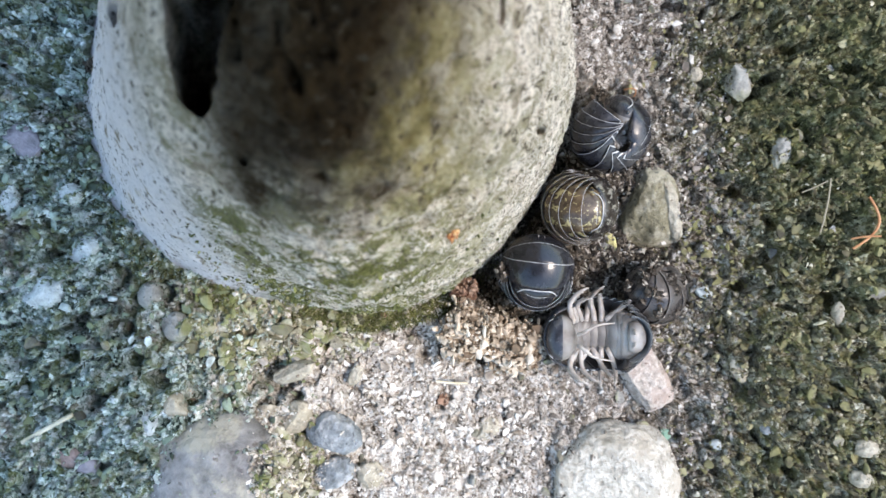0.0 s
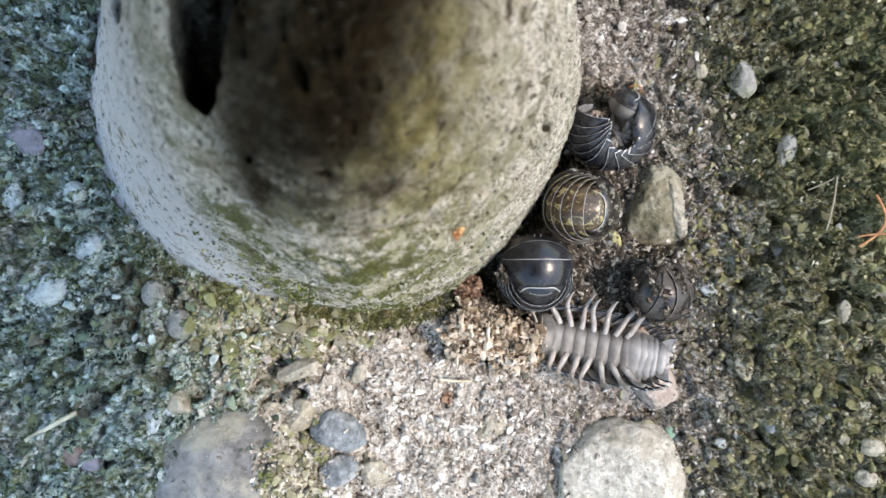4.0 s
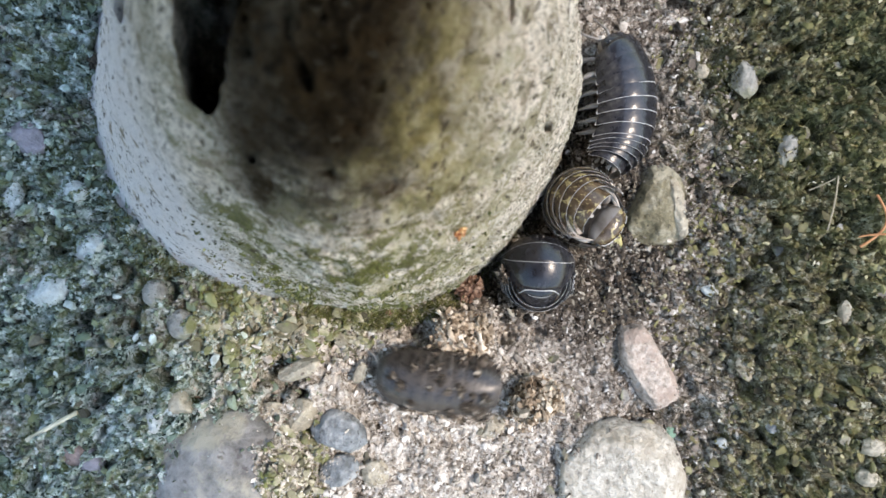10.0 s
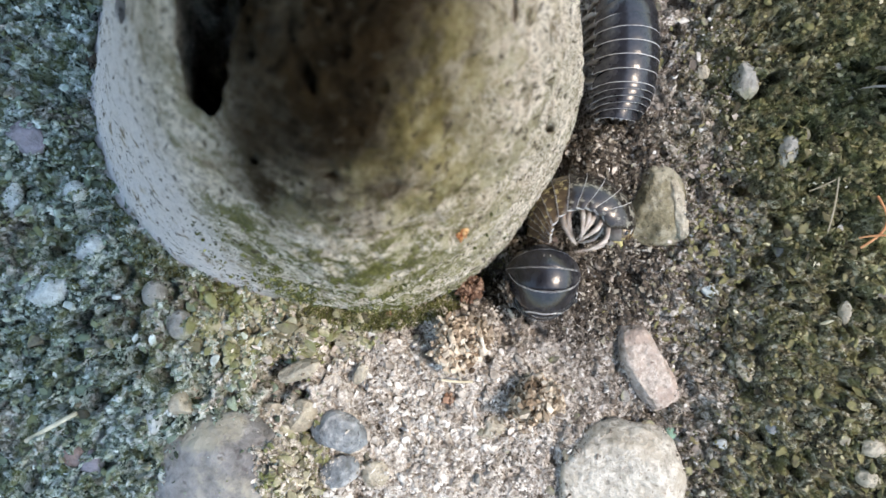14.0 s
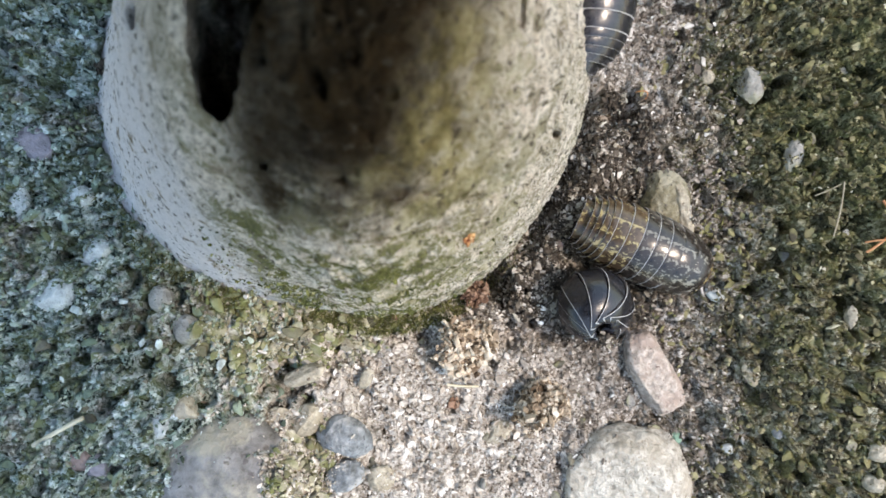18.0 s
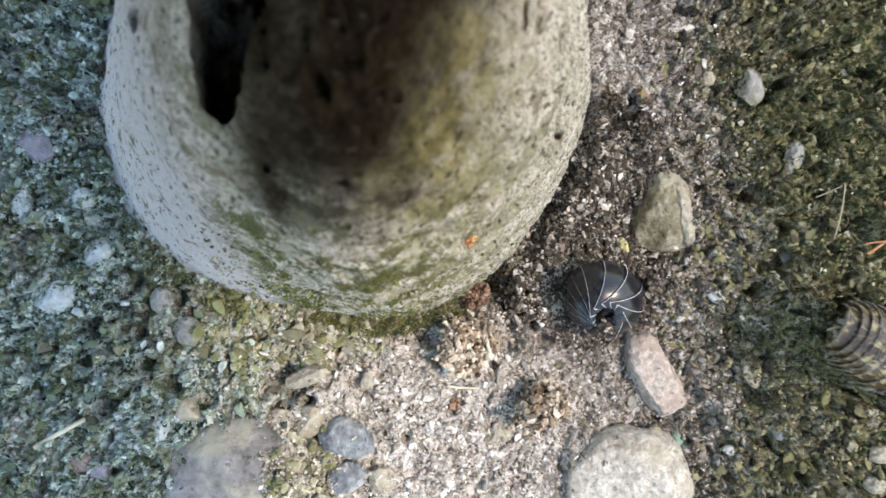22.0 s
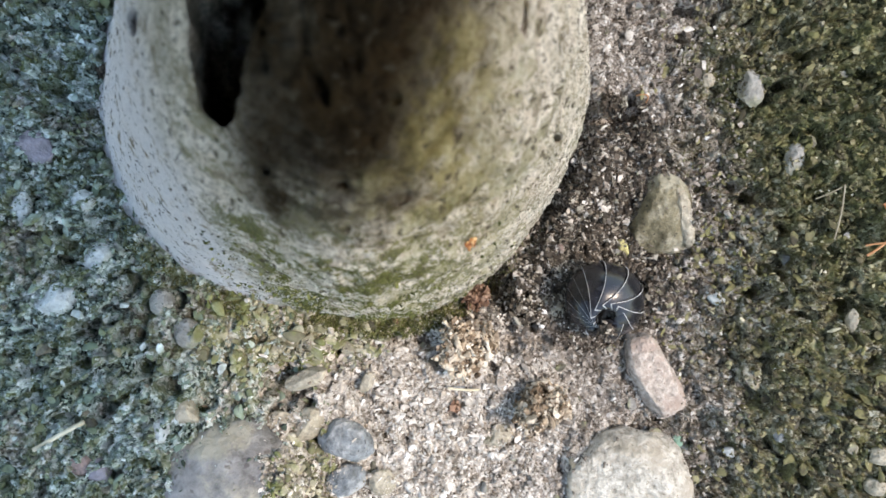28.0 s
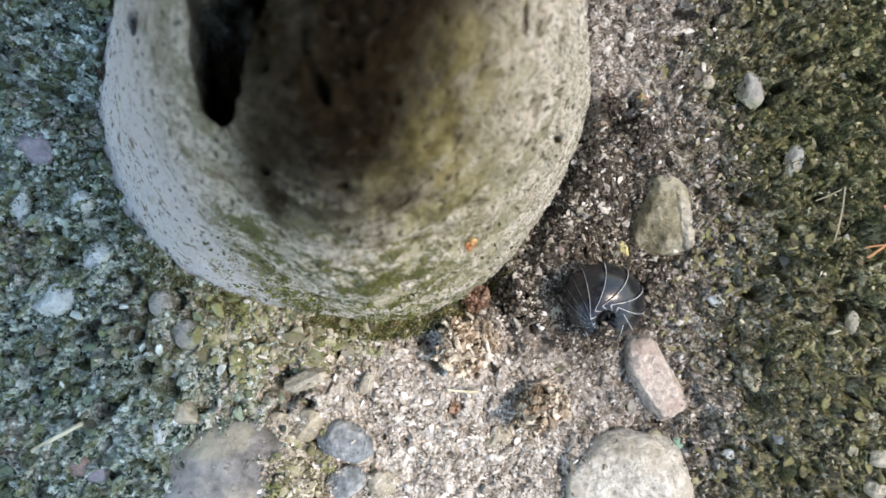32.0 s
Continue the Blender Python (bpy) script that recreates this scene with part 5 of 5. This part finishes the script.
    run.at(20, (7.34, 24.95, 20.50), (-0.08, 0.98, 0.14), (0.7, -0.08, 0.7), 0.06, 0, -42)
    run.at(21, (6.12, 30.28, 22.00), (-0.08, 0.98, 0.14), (0.66, -0.08, 0.74), 0.03, 0, -42)
    run.at(32, (5.90, 31.25, 22.00), (-0.08, 0.98, 0.14), (0.66, -0.08, 0.74), 0.03, 0, -42)
    run.key()
    run = Run(bug_brown_spotted)
    run.at(0, (13.57, 4.23, -1.86), (0.954, 0.061, -0.295), (-0.301, 0.193, -0.934), 1, 0, -150)
    run.at(3.5, (13.28, 4.10, -1.83), (0.954, 0.061, -0.295), (-0.301, 0.193, -0.934), 1, 0, -150)
    run.at(6, (13.28, 4.06, -1.83), (0.872, -0.185, -0.454), (-0.417, 0.207, -0.885), 0.98, 0, -150)
    run.at(7.5, (13.40, 4.07, -1.84), (0.872, -0.185, -0.454), (-0.417, 0.207, -0.885), 0.97, 0, -145)
    run.at(8.5, (13.36, 4.04, -1.84), (0.68, -0.4, -0.614), (-0.529, 0.311, -0.789), 0.93, 0, -100)
    run.at(9.2, (13.45, 4.01, -1.85), (0.631, -0.522, -0.574), (-0.44, 0.365, -0.819), 0.84, 0, -70)
    run.at(10, (13.42, 4.06, -1.94), (0.60, -0.50, -0.62), (-0.48, 0.40, -0.78), 0.79, 0, -45)
    run.at(11, (13.63, 4.07, -2.06), (0.60, -0.50, -0.62), (-0.48, 0.40, -0.78), 0.75, 0, -30)
    run.at(12, (13.65, 4.18, -2.16), (0.60, -0.52, -0.61), (-0.46, 0.40, -0.79), 0.70, 0, -18)
    run.at(13, (13.98, 4.30, -2.40), (0.66, -0.60, -0.45), (-0.33, 0.32, -0.89), 0.62, 0, -10)
    run.at(13.5, (13.99, 4.19, -2.40), (0.884, -0.274, -0.38), (-0.033, 0.774, -0.632), 0.62, 0, -15)
    run.at(13.8, (13.55, 3.86, -2.36), (0.979, -0.042, -0.199), (0.01, 0.987, -0.158), 0.57, 0, -25)
    run.at(14.1, (13.1, 3.7, -2.33), (0.978, 0.008, 0.207), (-0.029, 0.97, 0.12), 0.47, 0, -28)
    run.at(14.5, (13.92, 3.2, -2.39), (0.994, -0.055, 0.093), (0.002, 0.93, 0.35), 0.44, 0, -30)
    run.at(15.3, (14.04, 2.42, -2.40), (0.999, -0.046, 0.027), (0.001, 0.53, 0.848), 0.3, 0, -20)
    run.at(16.5, (13.99, 2.24, -2.40), (1.0, 0.0, 0.0), (0.0, 0.119, 0.993), 0.2, 0, -40)
    run.at(17, (14.40, 1.77, -2.44), (0.995, -0.105, 0.0), (0.0, 0.0, 1.0), 0.18, 0, -40)
    run.at(17.5, (16.78, 1.34, -3.08), (0.94, -0.342, 0.0), (0.0, 0.0, 1.0), 0.12, 0, -40)
    run.at(18, (18.88, 0.84, -3.20), (0.914, -0.407, 0.0), (0.0, 0.0, 1.0), 0.08, 0, -40)
    run.at(18.5, (19.90, 0.73, -3.39), (0.914, -0.407, 0.0), (0.0, 0.0, 1.0), 0.05, 0, -40)
    run.at(19, (22.92, -0.32, -2.98), (0.978, -0.208, 0.0), (0.0, 0.0, 1.0), 0.03, 0, -40)
    run.at(19.5, (25.31, 0.24, -2.42), (0.999, 0.035, 0.0), (0.0, 0.0, 1.0), 0.02, 0, -40)
    run.at(20, (27.80, -0.73, -1.50), (0.999, -0.035, 0.0), (0.0, 0.0, 1.0), 0.02, 0, -40)
    run.at(20.5, (30.76, -2.10, 0.05), (0.978, -0.208, 0.0), (0.0, 0.0, 1.0), 0.02, 0, -40)
    run.at(21, (33.94, -4.56, 1.74), (0.891, -0.454, 0.0), (0.0, 0.0, 1.0), 0.02, 0, -40)
    run.at(21.5, (36.59, -6.96, 2.87), (0.883, -0.469, 0.0), (0.0, 0.0, 1.0), 0.02, 0, -40)
    run.at(22, (40.02, -9.32, 4.15), (0.883, -0.469, 0.0), (0.0, 0.0, 1.0), 0.02, 0, -40)
    run.at(22.6, (45.01, -12.02, 5.32), (0.883, -0.469, 0.0), (0.0, 0.0, 1.0), 0.02, 0, -40)
    run.at(24, (50.57, -15.19, 6.09), (0.883, -0.469, 0.0), (0.0, 0.0, 1.0), 0.02, 0, -40)
    run.at(32, (50.73, -15.03, 6.11), (0.883, -0.469, 0.0), (0.0, 0.0, 1.0), 0.02, 0, -40)
    run.key()
    run = Run(bug_black_ball)
    run.at(0, (9.46, -2.16, -1.34), (0.05, 0.781, 0.622), (0.10, 0.618, -0.779), 1, 0, -150)
    run.at(1, (9.21, -2.56, -1.30), (0.05, 0.781, 0.622), (0.10, 0.618, -0.779), 1, 0, -150)
    run.at(1.8, (8.9, -2.45, -1.28), (0.0, 0.843, 0.537), (0.0, 0.537, -0.843), 1, 0, -150)
    run.at(6, (9.08, -2.36, -1.28), (0.0, 0.843, 0.537), (0.0, 0.537, -0.843), 1, 0, -150)
    run.at(9, (9.03, -2.38, -1.27), (0.0, 0.82, 0.572), (0.05, 0.57, -0.82), 1, 0, -150)
    run.at(13, (9.06, -2.63, -1.28), (0.0, 0.79, 0.613), (0.1, 0.61, -0.786), 1, 0, -150)
    run.at(13.6, (9.19, -2.69, -1.30), (0.0, 0.743, 0.669), (0.1, 0.665, -0.74), 1, 0, -150)
    run.at(14, (9.43, -3.28, -1.34), (0.0, 0.45, 0.893), (0.05, 0.892, -0.45), 1, 0, -150)
    run.at(14.5, (10.17, -4.49, -1.46), (0.05, -0.09, 0.995), (0.1, 0.99, 0.085), 1, 0, -150)
    run.at(15.3, (11.47, -4.84, -1.63), (0.45, -0.38, 0.81), (0.22, 0.92, 0.31), 1, 0, -150)
    run.at(16.5, (12.99, -5.13, -1.80), (0.847, -0.519, 0.111), (0.386, 0.746, 0.542), 1, 0, -150)
    run.at(17, (13.90, -5.55, -1.89), (0.951, -0.286, -0.113), (0.304, 0.813, 0.496), 1, 0, -150)
    run.at(17.5, (13.95, -5.29, -1.90), (0.93, -0.259, -0.262), (0.355, 0.824, 0.443), 1, 0, -150)
    run.at(18.5, (14.22, -4.95, -1.92), (0.853, -0.436, -0.288), (0.513, 0.804, 0.301), 1, 0, -150)
    run.at(19, (14.46, -4.78, -1.95), (0.772, -0.607, -0.192), (0.636, 0.736, 0.232), 1, 0, -150)
    run.at(19.7, (14.84, -4.39, -1.98), (0.697, -0.69, -0.198), (0.716, 0.649, 0.259), 1, 0, -150)
    run.at(21, (14.84, -4.20, -1.98), (0.697, -0.69, -0.198), (0.716, 0.649, 0.259), 0.97, 0, -150)
    run.at(23, (14.91, -4.19, -1.99), (0.697, -0.69, -0.198), (0.716, 0.649, 0.259), 0.95, 0, -150)
    run.at(32, (14.98, -4.08, -2.00), (0.697, -0.69, -0.198), (0.716, 0.649, 0.259), 0.94, 0, -150)
    run.key()
    run = Run(bug_pale_belly)
    run.at(0, (15.31, -8.22, -2.53), (-1.0, 0.0, 0.0), (0.0, 0.05, -0.999), 0.52, 0, 0)
    run.at(0.3, (15.41, -8.41, -2.54), (-0.995, 0.102, 0.0), (0.0, 0.0, -1.0), 0.44, 0, 0)
    run.at(0.6, (15.31, -8.44, -2.53), (-0.979, 0.202, 0.0), (0.0, 0.0, -1.0), 0.32, 0, 0)
    run.at(0.9, (15.12, -9.12, -2.51), (-0.995, 0.1, 0.0), (0.0, 0.05, -0.999), 0.15, 0, 0)
    run.at(1.2, (15.21, -9.02, -2.52), (-1.0, 0.02, 0.0), (0.0, 0.0, -1.0), 0.02, 0, -8)
    run.at(1.5, (15.40, -8.93, -2.54), (-1.0, 0.0, 0.0), (0.0, 0.05, -0.999), 0, 0, -8)
    run.at(2, (15.25, -10.61, -2.53), (-0.999, -0.05, 0.0), (0.0, 0.301, -0.954), 0, 0, -8)
    run.at(2.5, (15.64, -10.44, -2.56), (-1.0, -0.03, 0.0), (0.0, 0.406, -0.914), 0, 0, -35)
    run.at(2.8, (15.91, -10.24, -2.59), (-1.0, 0.0, 0.0), (0.0, 0.552, -0.834), 0, 0, -35)
    run.at(3.1, (15.70, -10.01, -2.57), (-1.0, 0.02, 0.0), (0.0, 0.406, -0.914), 0, 0, -8)
    run.at(3.5, (15.88, -9.64, -2.59), (-0.979, 0.202, 0.0), (0.0, 0.05, -0.999), 0, 0, -8)
    run.at(4.2, (15.78, -9.64, -2.58), (-0.975, 0.221, 0.0), (0.0, -0.316, -0.949), 0.04, 0, -8)
    run.at(5.5, (15.69, -9.53, -2.57), (-0.941, 0.338, 0.0), (0.0, -0.824, -0.567), 0.1, 0, -8)
    run.at(5.8, (15.59, -9.75, -2.56), (-1.0, 0.02, 0.0), (0.0, -0.995, 0.102), 0.05, 0, -8)
    run.at(6.1, (16.51, -10.09, -2.65), (-0.99, -0.141, 0.0), (0.0, -0.862, 0.507), 0, 0, -30)
    run.at(6.3, (16.68, -9.55, -2.67), (-0.971, -0.24, 0.0), (0.0, -0.406, 0.914), 0, 0, -15)
    run.at(6.5, (15.18, -10.34, -2.72), (-0.927, -0.375, 0.0), (0.0, 0.0, 1.0), 0, 0, -8)
    run.at(7, (14.67, -12.25, -2.87), (-0.743, -0.669, 0.0), (0.0, 0.0, 1.0), 0, 0, -40)
    run.at(7.25, (14.89, -14.73, -2.89), (-0.342, -0.94, 0.0), (0.0, 0.0, 1.0), 0, 5, -40)
    run.at(7.5, (15.31, -17.22, -2.53), (0.035, -0.999, 0.0), (0.0, 0.0, 1.0), 0, 0, -40)
    run.at(7.8, (16.6, -20.8, -1.3), (0.259, -0.966, 0.0), (0.0, 0.0, 1.0), 0, 0, -40)
    run.at(8, (18.3, -24.2, -0.6), (0.342, -0.94, 0.0), (0.0, 0.0, 1.0), 0, 0, -40)
    run.at(8.2, (19.4, -27.6, -1.2), (0.342, -0.94, 0.0), (0.0, 0.0, 1.0), 0, 0, -40)
    run.at(8.5, (19.82, -33.40, -2.79), (0.342, -0.94, 0.0), (0.0, 0.0, 1.0), 0, 0, -40)
    run.at(9, (21.97, -41.20, -2.57), (0.342, -0.94, 0.0), (0.0, 0.0, 1.0), 0, 0, -40)
    run.at(32, (21.20, -40.01, -2.66), (0.342, -0.94, 0.0), (0.0, 0.0, 1.0), 0, 0, -40)
    run.key()
    run = Run(bug_dusty_brown)
    run.at(0, (21.3, -4.1, -2.9), (0.528, 0.392, -0.754), (0.795, -0.539, 0.276), 1, 0, -150)
    run.at(3.5, (21.1, -4.2, -2.8), (0.528, 0.392, -0.754), (0.795, -0.539, 0.276), 1, 0, -150)
    run.at(4.7, (22.3, -3.8, -2.3), (0.528, 0.392, -0.754), (0.795, -0.539, 0.276), 1, 0, -150)
    run.at(5.5, (22.77, -3.50, -2.11), (0.528, 0.392, -0.754), (0.795, -0.539, 0.276), 1, 0, -150)
    run.at(6, (22.78, -3.27, -2.10), (0.528, 0.392, -0.754), (0.795, -0.539, 0.276), 1, 0, -150)
    run.at(6.6, (22.68, -3.51, -2.13), (0.528, 0.392, -0.754), (0.795, -0.539, 0.276), 1, 0, -150)
    run.at(7, (22.15, -3.52, -2.54), (0.528, 0.392, -0.754), (0.795, -0.539, 0.276), 1, 0, -150)
    run.at(7.4, (20.67, -3.68, -2.42), (0.889, 0.111, -0.444), (0.348, -0.795, 0.497), 0.95, 0, -140)
    run.at(7.8, (19.33, -3.90, -2.49), (0.977, -0.041, -0.208), (0.06, -0.888, 0.456), 0.85, 0, -110)
    run.at(8, (19.98, -3.58, -2.49), (0.995, -0.03, -0.095), (0.0, -0.954, 0.301), 0.75, 0, -60)
    run.at(8.2, (20.42, -4.36, -2.54), (1.0, 0.0, -0.0), (0.0, -0.954, 0.301), 0.68, 0, -50)
    run.at(8.4, (20.08, -4.64, -2.58), (1.0, 0.0, -0.0), (0.0, -0.954, 0.301), 0.62, 0, -45)
    run.at(8.6, (19.63, -4.94, -2.59), (0.995, -0.095, 0.03), (-0.1, -0.949, 0.3), 0.5, 0, -45)
    run.at(8.8, (18.18, -5.52, -2.60), (0.995, -0.099, 0.026), (-0.103, -0.962, 0.253), 0.5, 0, -45)
    run.at(9, (15.56, -7.03, -2.36), (0.999, -0.005, -0.05), (-0.0, -0.995, 0.102), 0.5, 0, -40)
    run.at(9.2, (12.09, -8.85, -2.21), (0.86, -0.193, -0.473), (-0.439, -0.754, -0.489), 0.2, 0, -20)
    run.at(9.4, (9.77, -10.26, -2.20), (-0.906, -0.423, 0.0), (0.0, -0.196, 0.981), 0.05, 0, -40)
    run.at(9.6, (7.12, -11.02, -1.82), (-0.956, -0.292, 0.0), (0.0, 0.0, 1.0), 0.02, 0, -40)
    run.at(9.8, (3.16, -12.32, -1.03), (-0.985, -0.174, 0.0), (0.0, 0.0, 1.0), 0, 0, -40)
    run.at(10, (-0.44, -12.53, -0.31), (-0.99, 0.139, 0.0), (0.0, 0.0, 1.0), 0, 0, -40)
    run.at(10.2, (-3.09, -11.41, 0.22), (-0.866, 0.5, 0.0), (0.0, 0.0, 1.0), 0, 0, -40)
    run.at(10.5, (-6.79, -8.45, 0.86), (-0.866, 0.5, 0.0), (0.0, 0.0, 1.0), 0, 0, -40)
    run.at(10.75, (-12.25, -6.83, 1.69), (-0.966, 0.259, 0.0), (0.0, 0.0, 1.0), 0, 0, -40)
    run.at(11, (-17.04, -4.97, 2.78), (-0.961, 0.276, 0.0), (-0.099, -0.099, 0.99), 0, 0, -40)
    run.at(11.2, (-18.70, -3.23, 3.74), (-0.8, 0.6, 0.0), (-0.44, -0.44, 0.783), 0.05, -6, 0)
    run.at(11.4, (-18.36, -0.39, 11.81), (-0.707, 0.707, 0.0), (-0.59, -0.492, 0.64), 0.08, -8, -10)
    run.at(11.6, (-18.71, 2.21, 17.21), (-0.567, 0.824, 0.0), (-0.741, -0.395, 0.543), 0.12, -8, -10)
    run.at(11.8, (-20.30, 4.73, 18.30), (-0.301, 0.954, 0.0), (-0.825, -0.291, 0.485), 0.18, -6, -10)
    run.at(12, (-17.4, 8.2, 25.5), (0.05, 0.999, 0.0), (-0.862, 0.0, 0.507), 0.3, -4, -10)
    run.at(12.2, (-12.98, 8.24, 33.78), (0.406, 0.914, 0.0), (-0.686, 0.245, 0.686), 0.22, -4, -10)
    run.at(12.4, (-11.09, 8.38, 36.34), (0.447, 0.894, 0.0), (-0.505, 0.303, 0.808), 0.1, 0, -20)
    run.at(12.6, (-9.68, 9.99, 39.07), (0.406, 0.914, 0.0), (-0.355, 0.203, 0.913), 0.03, 0, -40)
    run.at(12.8, (-8.88, 13.49, 40.28), (0.406, 0.914, 0.0), (-0.295, 0.197, 0.935), 0, 0, -40)
    run.at(13, (-8.84, 17.60, 39.79), (0.301, 0.954, 0.0), (-0.202, 0.202, 0.958), 0, 0, -40)
    run.at(14, (-8.83, 18.18, 39.60), (0.301, 0.954, 0.0), (-0.202, 0.202, 0.958), 0, 0, -40)
    run.at(32, (-9.71, 19.34, 38.90), (0.301, 0.954, 0.0), (-0.202, 0.202, 0.958), 0, 0, -40)
    run.key()
    run = Run(bug_grey_passing)
    run.at(0, (49.78, 19.65, 6.18), (-0.819, -0.574, 0.0), (0.0, 0.0, 1.0), 0, 0, -18)
    run.at(14.5, (44.55, 16.30, 5.45), (-0.819, -0.574, 0.0), (0.0, 0.0, 1.0), 0, 0, -18)
    run.at(15.2, (37.42, 10.35, 3.38), (-0.743, -0.669, 0.0), (0.0, 0.0, 1.0), 0, 0, -18)
    run.at(15.9, (32.82, 2.91, 1.37), (-0.423, -0.906, 0.0), (0.0, 0.0, 1.0), 0, 5, -18)
    run.at(16.5, (30.77, -6.01, 0.26), (-0.035, -0.999, 0.0), (0.0, 0.0, 1.0), 0, 0, -18)
    run.at(17, (31.24, -17.93, 0.52), (0.105, -0.995, 0.0), (0.0, 0.0, 1.0), 0, 0, -18)
    run.at(17.3, (31.88, -25.62, 0.89), (0.139, -0.99, 0.0), (0.0, 0.0, 1.0), 0, 0, -18)
    run.at(18, (33.03, -36.47, 1.48), (0.174, -0.985, 0.0), (0.0, 0.0, 1.0), 0, 0, -18)
    run.at(32, (32.88, -36.01, 1.40), (0.174, -0.985, 0.0), (0.0, 0.0, 1.0), 0, 0, -18)
    run.key()
    walk(clod_by_boulder, [
        (0, pose(0.00302, -0.00791, -0.00120, 0, 0, 0)),
        (9.4, pose(0.00262, -0.00838, -0.00112, 0, 0, 0)),
        (9.7, pose(0.00078, -0.00810, -0.00076, 10, 6, 10)),
        (10.1, pose(0.00197, -0.00874, -0.00099, 20, 12, 20)),
        (10.5, pose(0.00188, -0.00890, -0.00098, 22, 14, 22)),
        (32, pose(0.00170, -0.00840, -0.00094, 22, 14, 22)),
    ])
    walk(clod_pushed, [
        (0, pose(0.00714, -0.00935, -0.00203, 0, 0, 0)),
        (6.3, pose(0.00693, -0.00955, -0.00199, 0, 0, 0)),
        (6.7, pose(0.00676, -0.01222, -0.00195, 27, 18, 45)),
        (7, pose(0.00637, -0.01475, -0.00187, 51, 34, 85)),
        (7.4, pose(0.00888, -0.01591, -0.00235, 84, 56, 140)),
        (8.2, pose(0.00923, -0.01684, -0.00240, 114, 76, 190)),
        (9.3, pose(0.00918, -0.01695, -0.00240, 114, 76, 190)),
        (9.6, pose(0.00980, -0.01703, -0.00250, 129, 86, 215)),
        (9.8, pose(0.00909, -0.01501, -0.00238, 156, 104, 260)),
        (10.1, pose(0.00891, -0.01485, -0.00235, 162, 108, 270)),
        (32, pose(0.00886, -0.01448, -0.00234, 162, 108, 270)),
    ])


# ---- pebbles and moss last ----
def scatter_pebbles():
    rng = np.random.default_rng(91)
    meshes = []
    for s in range(8):
        v = lumpy(ICO2[0], 0.25, 1.2, 500 + s, 3, 8, (0.35, 0.65)) * 1.3 * rng.uniform([0.8, 0.6, 0.4], [1.3, 1.0, 0.7])
        meshes.append(mesh_of("pebble", v * MM, ICO2[1].tolist(), [PEBBLES], False))
    made = 0
    while made < 130:
        x, y = rng.uniform(-46, 46), rng.uniform(-27, 27)
        if inside_boulder(x, y, 1.02):
            continue
        r = 0.32 + 0.5 * rng.random() ** 3.0
        ob = child("pebble", meshes[made % 8], ground, pose(x * MM, y * MM, (float(surface_height(x, y)[0]) + r * 0.15) * MM, rng.uniform(-30, 30), rng.uniform(-30, 30), rng.uniform(0, 360)))
        ob.scale = (r, r, r)
        made += 1


scatter_pebbles()


def moss_tufts():
    """Short moss blades: along the boulder's foot and in patches."""
    rng = np.random.default_rng(95)
    verts, faces = [], []
    count = 0
    while count < 15000:
        pick = rng.random()
        if pick < 0.5:
            a = radians(rng.normal(266, 26))
            d = rng.uniform(0.975, 1.1)
            x, y = BOULDER[0] + d * float(foot_radius(a)) * math.cos(a), BOULDER[1] + d * float(foot_radius(a)) * math.sin(a)
        elif pick < 0.7:
            x, y = rng.uniform(-48, -12), rng.uniform(-27, 27)
        else:
            x, y = rng.uniform(22, 48), rng.uniform(-27, 27)
        patch = float(value_noise(x / 4, y / 4, 0.5, 99))
        if patch < (0.42 if pick < 0.5 else 0.55):
            count += 1
            continue
        if inside_boulder(x, y, 0.97):
            continue
        z = float(surface_height(x, y)[0])
        h, w, t = rng.uniform(0.25, 0.6), rng.uniform(0.05, 0.11), rng.uniform(0, 6.28)
        lx, ly = rng.normal(0, 0.25, 2)
        c, s = math.cos(t) * w, math.sin(t) * w
        n = len(verts)
        verts += [(x - c, y - s, z), (x + c, y + s, z), (x + s * 0.7, y - c * 0.7, z + 0.05), (x + lx, y + ly, z + h + 0.1)]
        faces += [(n, n + 1, n + 3), (n + 1, n + 2, n + 3), (n + 2, n, n + 3)]
        count += 1
    tagged(new("moss", mesh_of("moss", np.array(verts) * MM, faces, [MOSS])), "short yellow-green moss on stone and concrete", "moss", kind="stuff")


moss_tufts()


def boulder_moss():
    """Crumbs of moss and lichen grown on the boulder's lower flank."""
    rng = np.random.default_rng(97)
    skin = BOULDER_SKIN[0]
    p = skin[rng.integers(0, len(skin), 90000)] + rng.uniform(-0.15, 0.15, (90000, 3))
    low = smooth(24, 3, p[:, 2]) * smooth(-21, -14, p[:, 0]) * (0.04 + 0.96 * smooth(4, -5, p[:, 0])) * smooth(16, 2, p[:, 1])
    blot = fbm(p[:, 0] / 3.2, p[:, 1] / 3.2, p[:, 2] / 3.2, 4, 101)
    p = p[rng.random(len(p)) < low * smooth(-0.02, 0.10, blot + 0.10 * smooth(8, 0, p[:, 2]))][:9000]
    size = 0.1 * 5.0 ** (rng.random(len(p)) ** 2.0)
    pile("boulder_moss", p, size, MOSS, rng, "thin crust of yellow-green moss on the boulder", 0.05, "moss", 1.5)


boulder_moss()

motions()
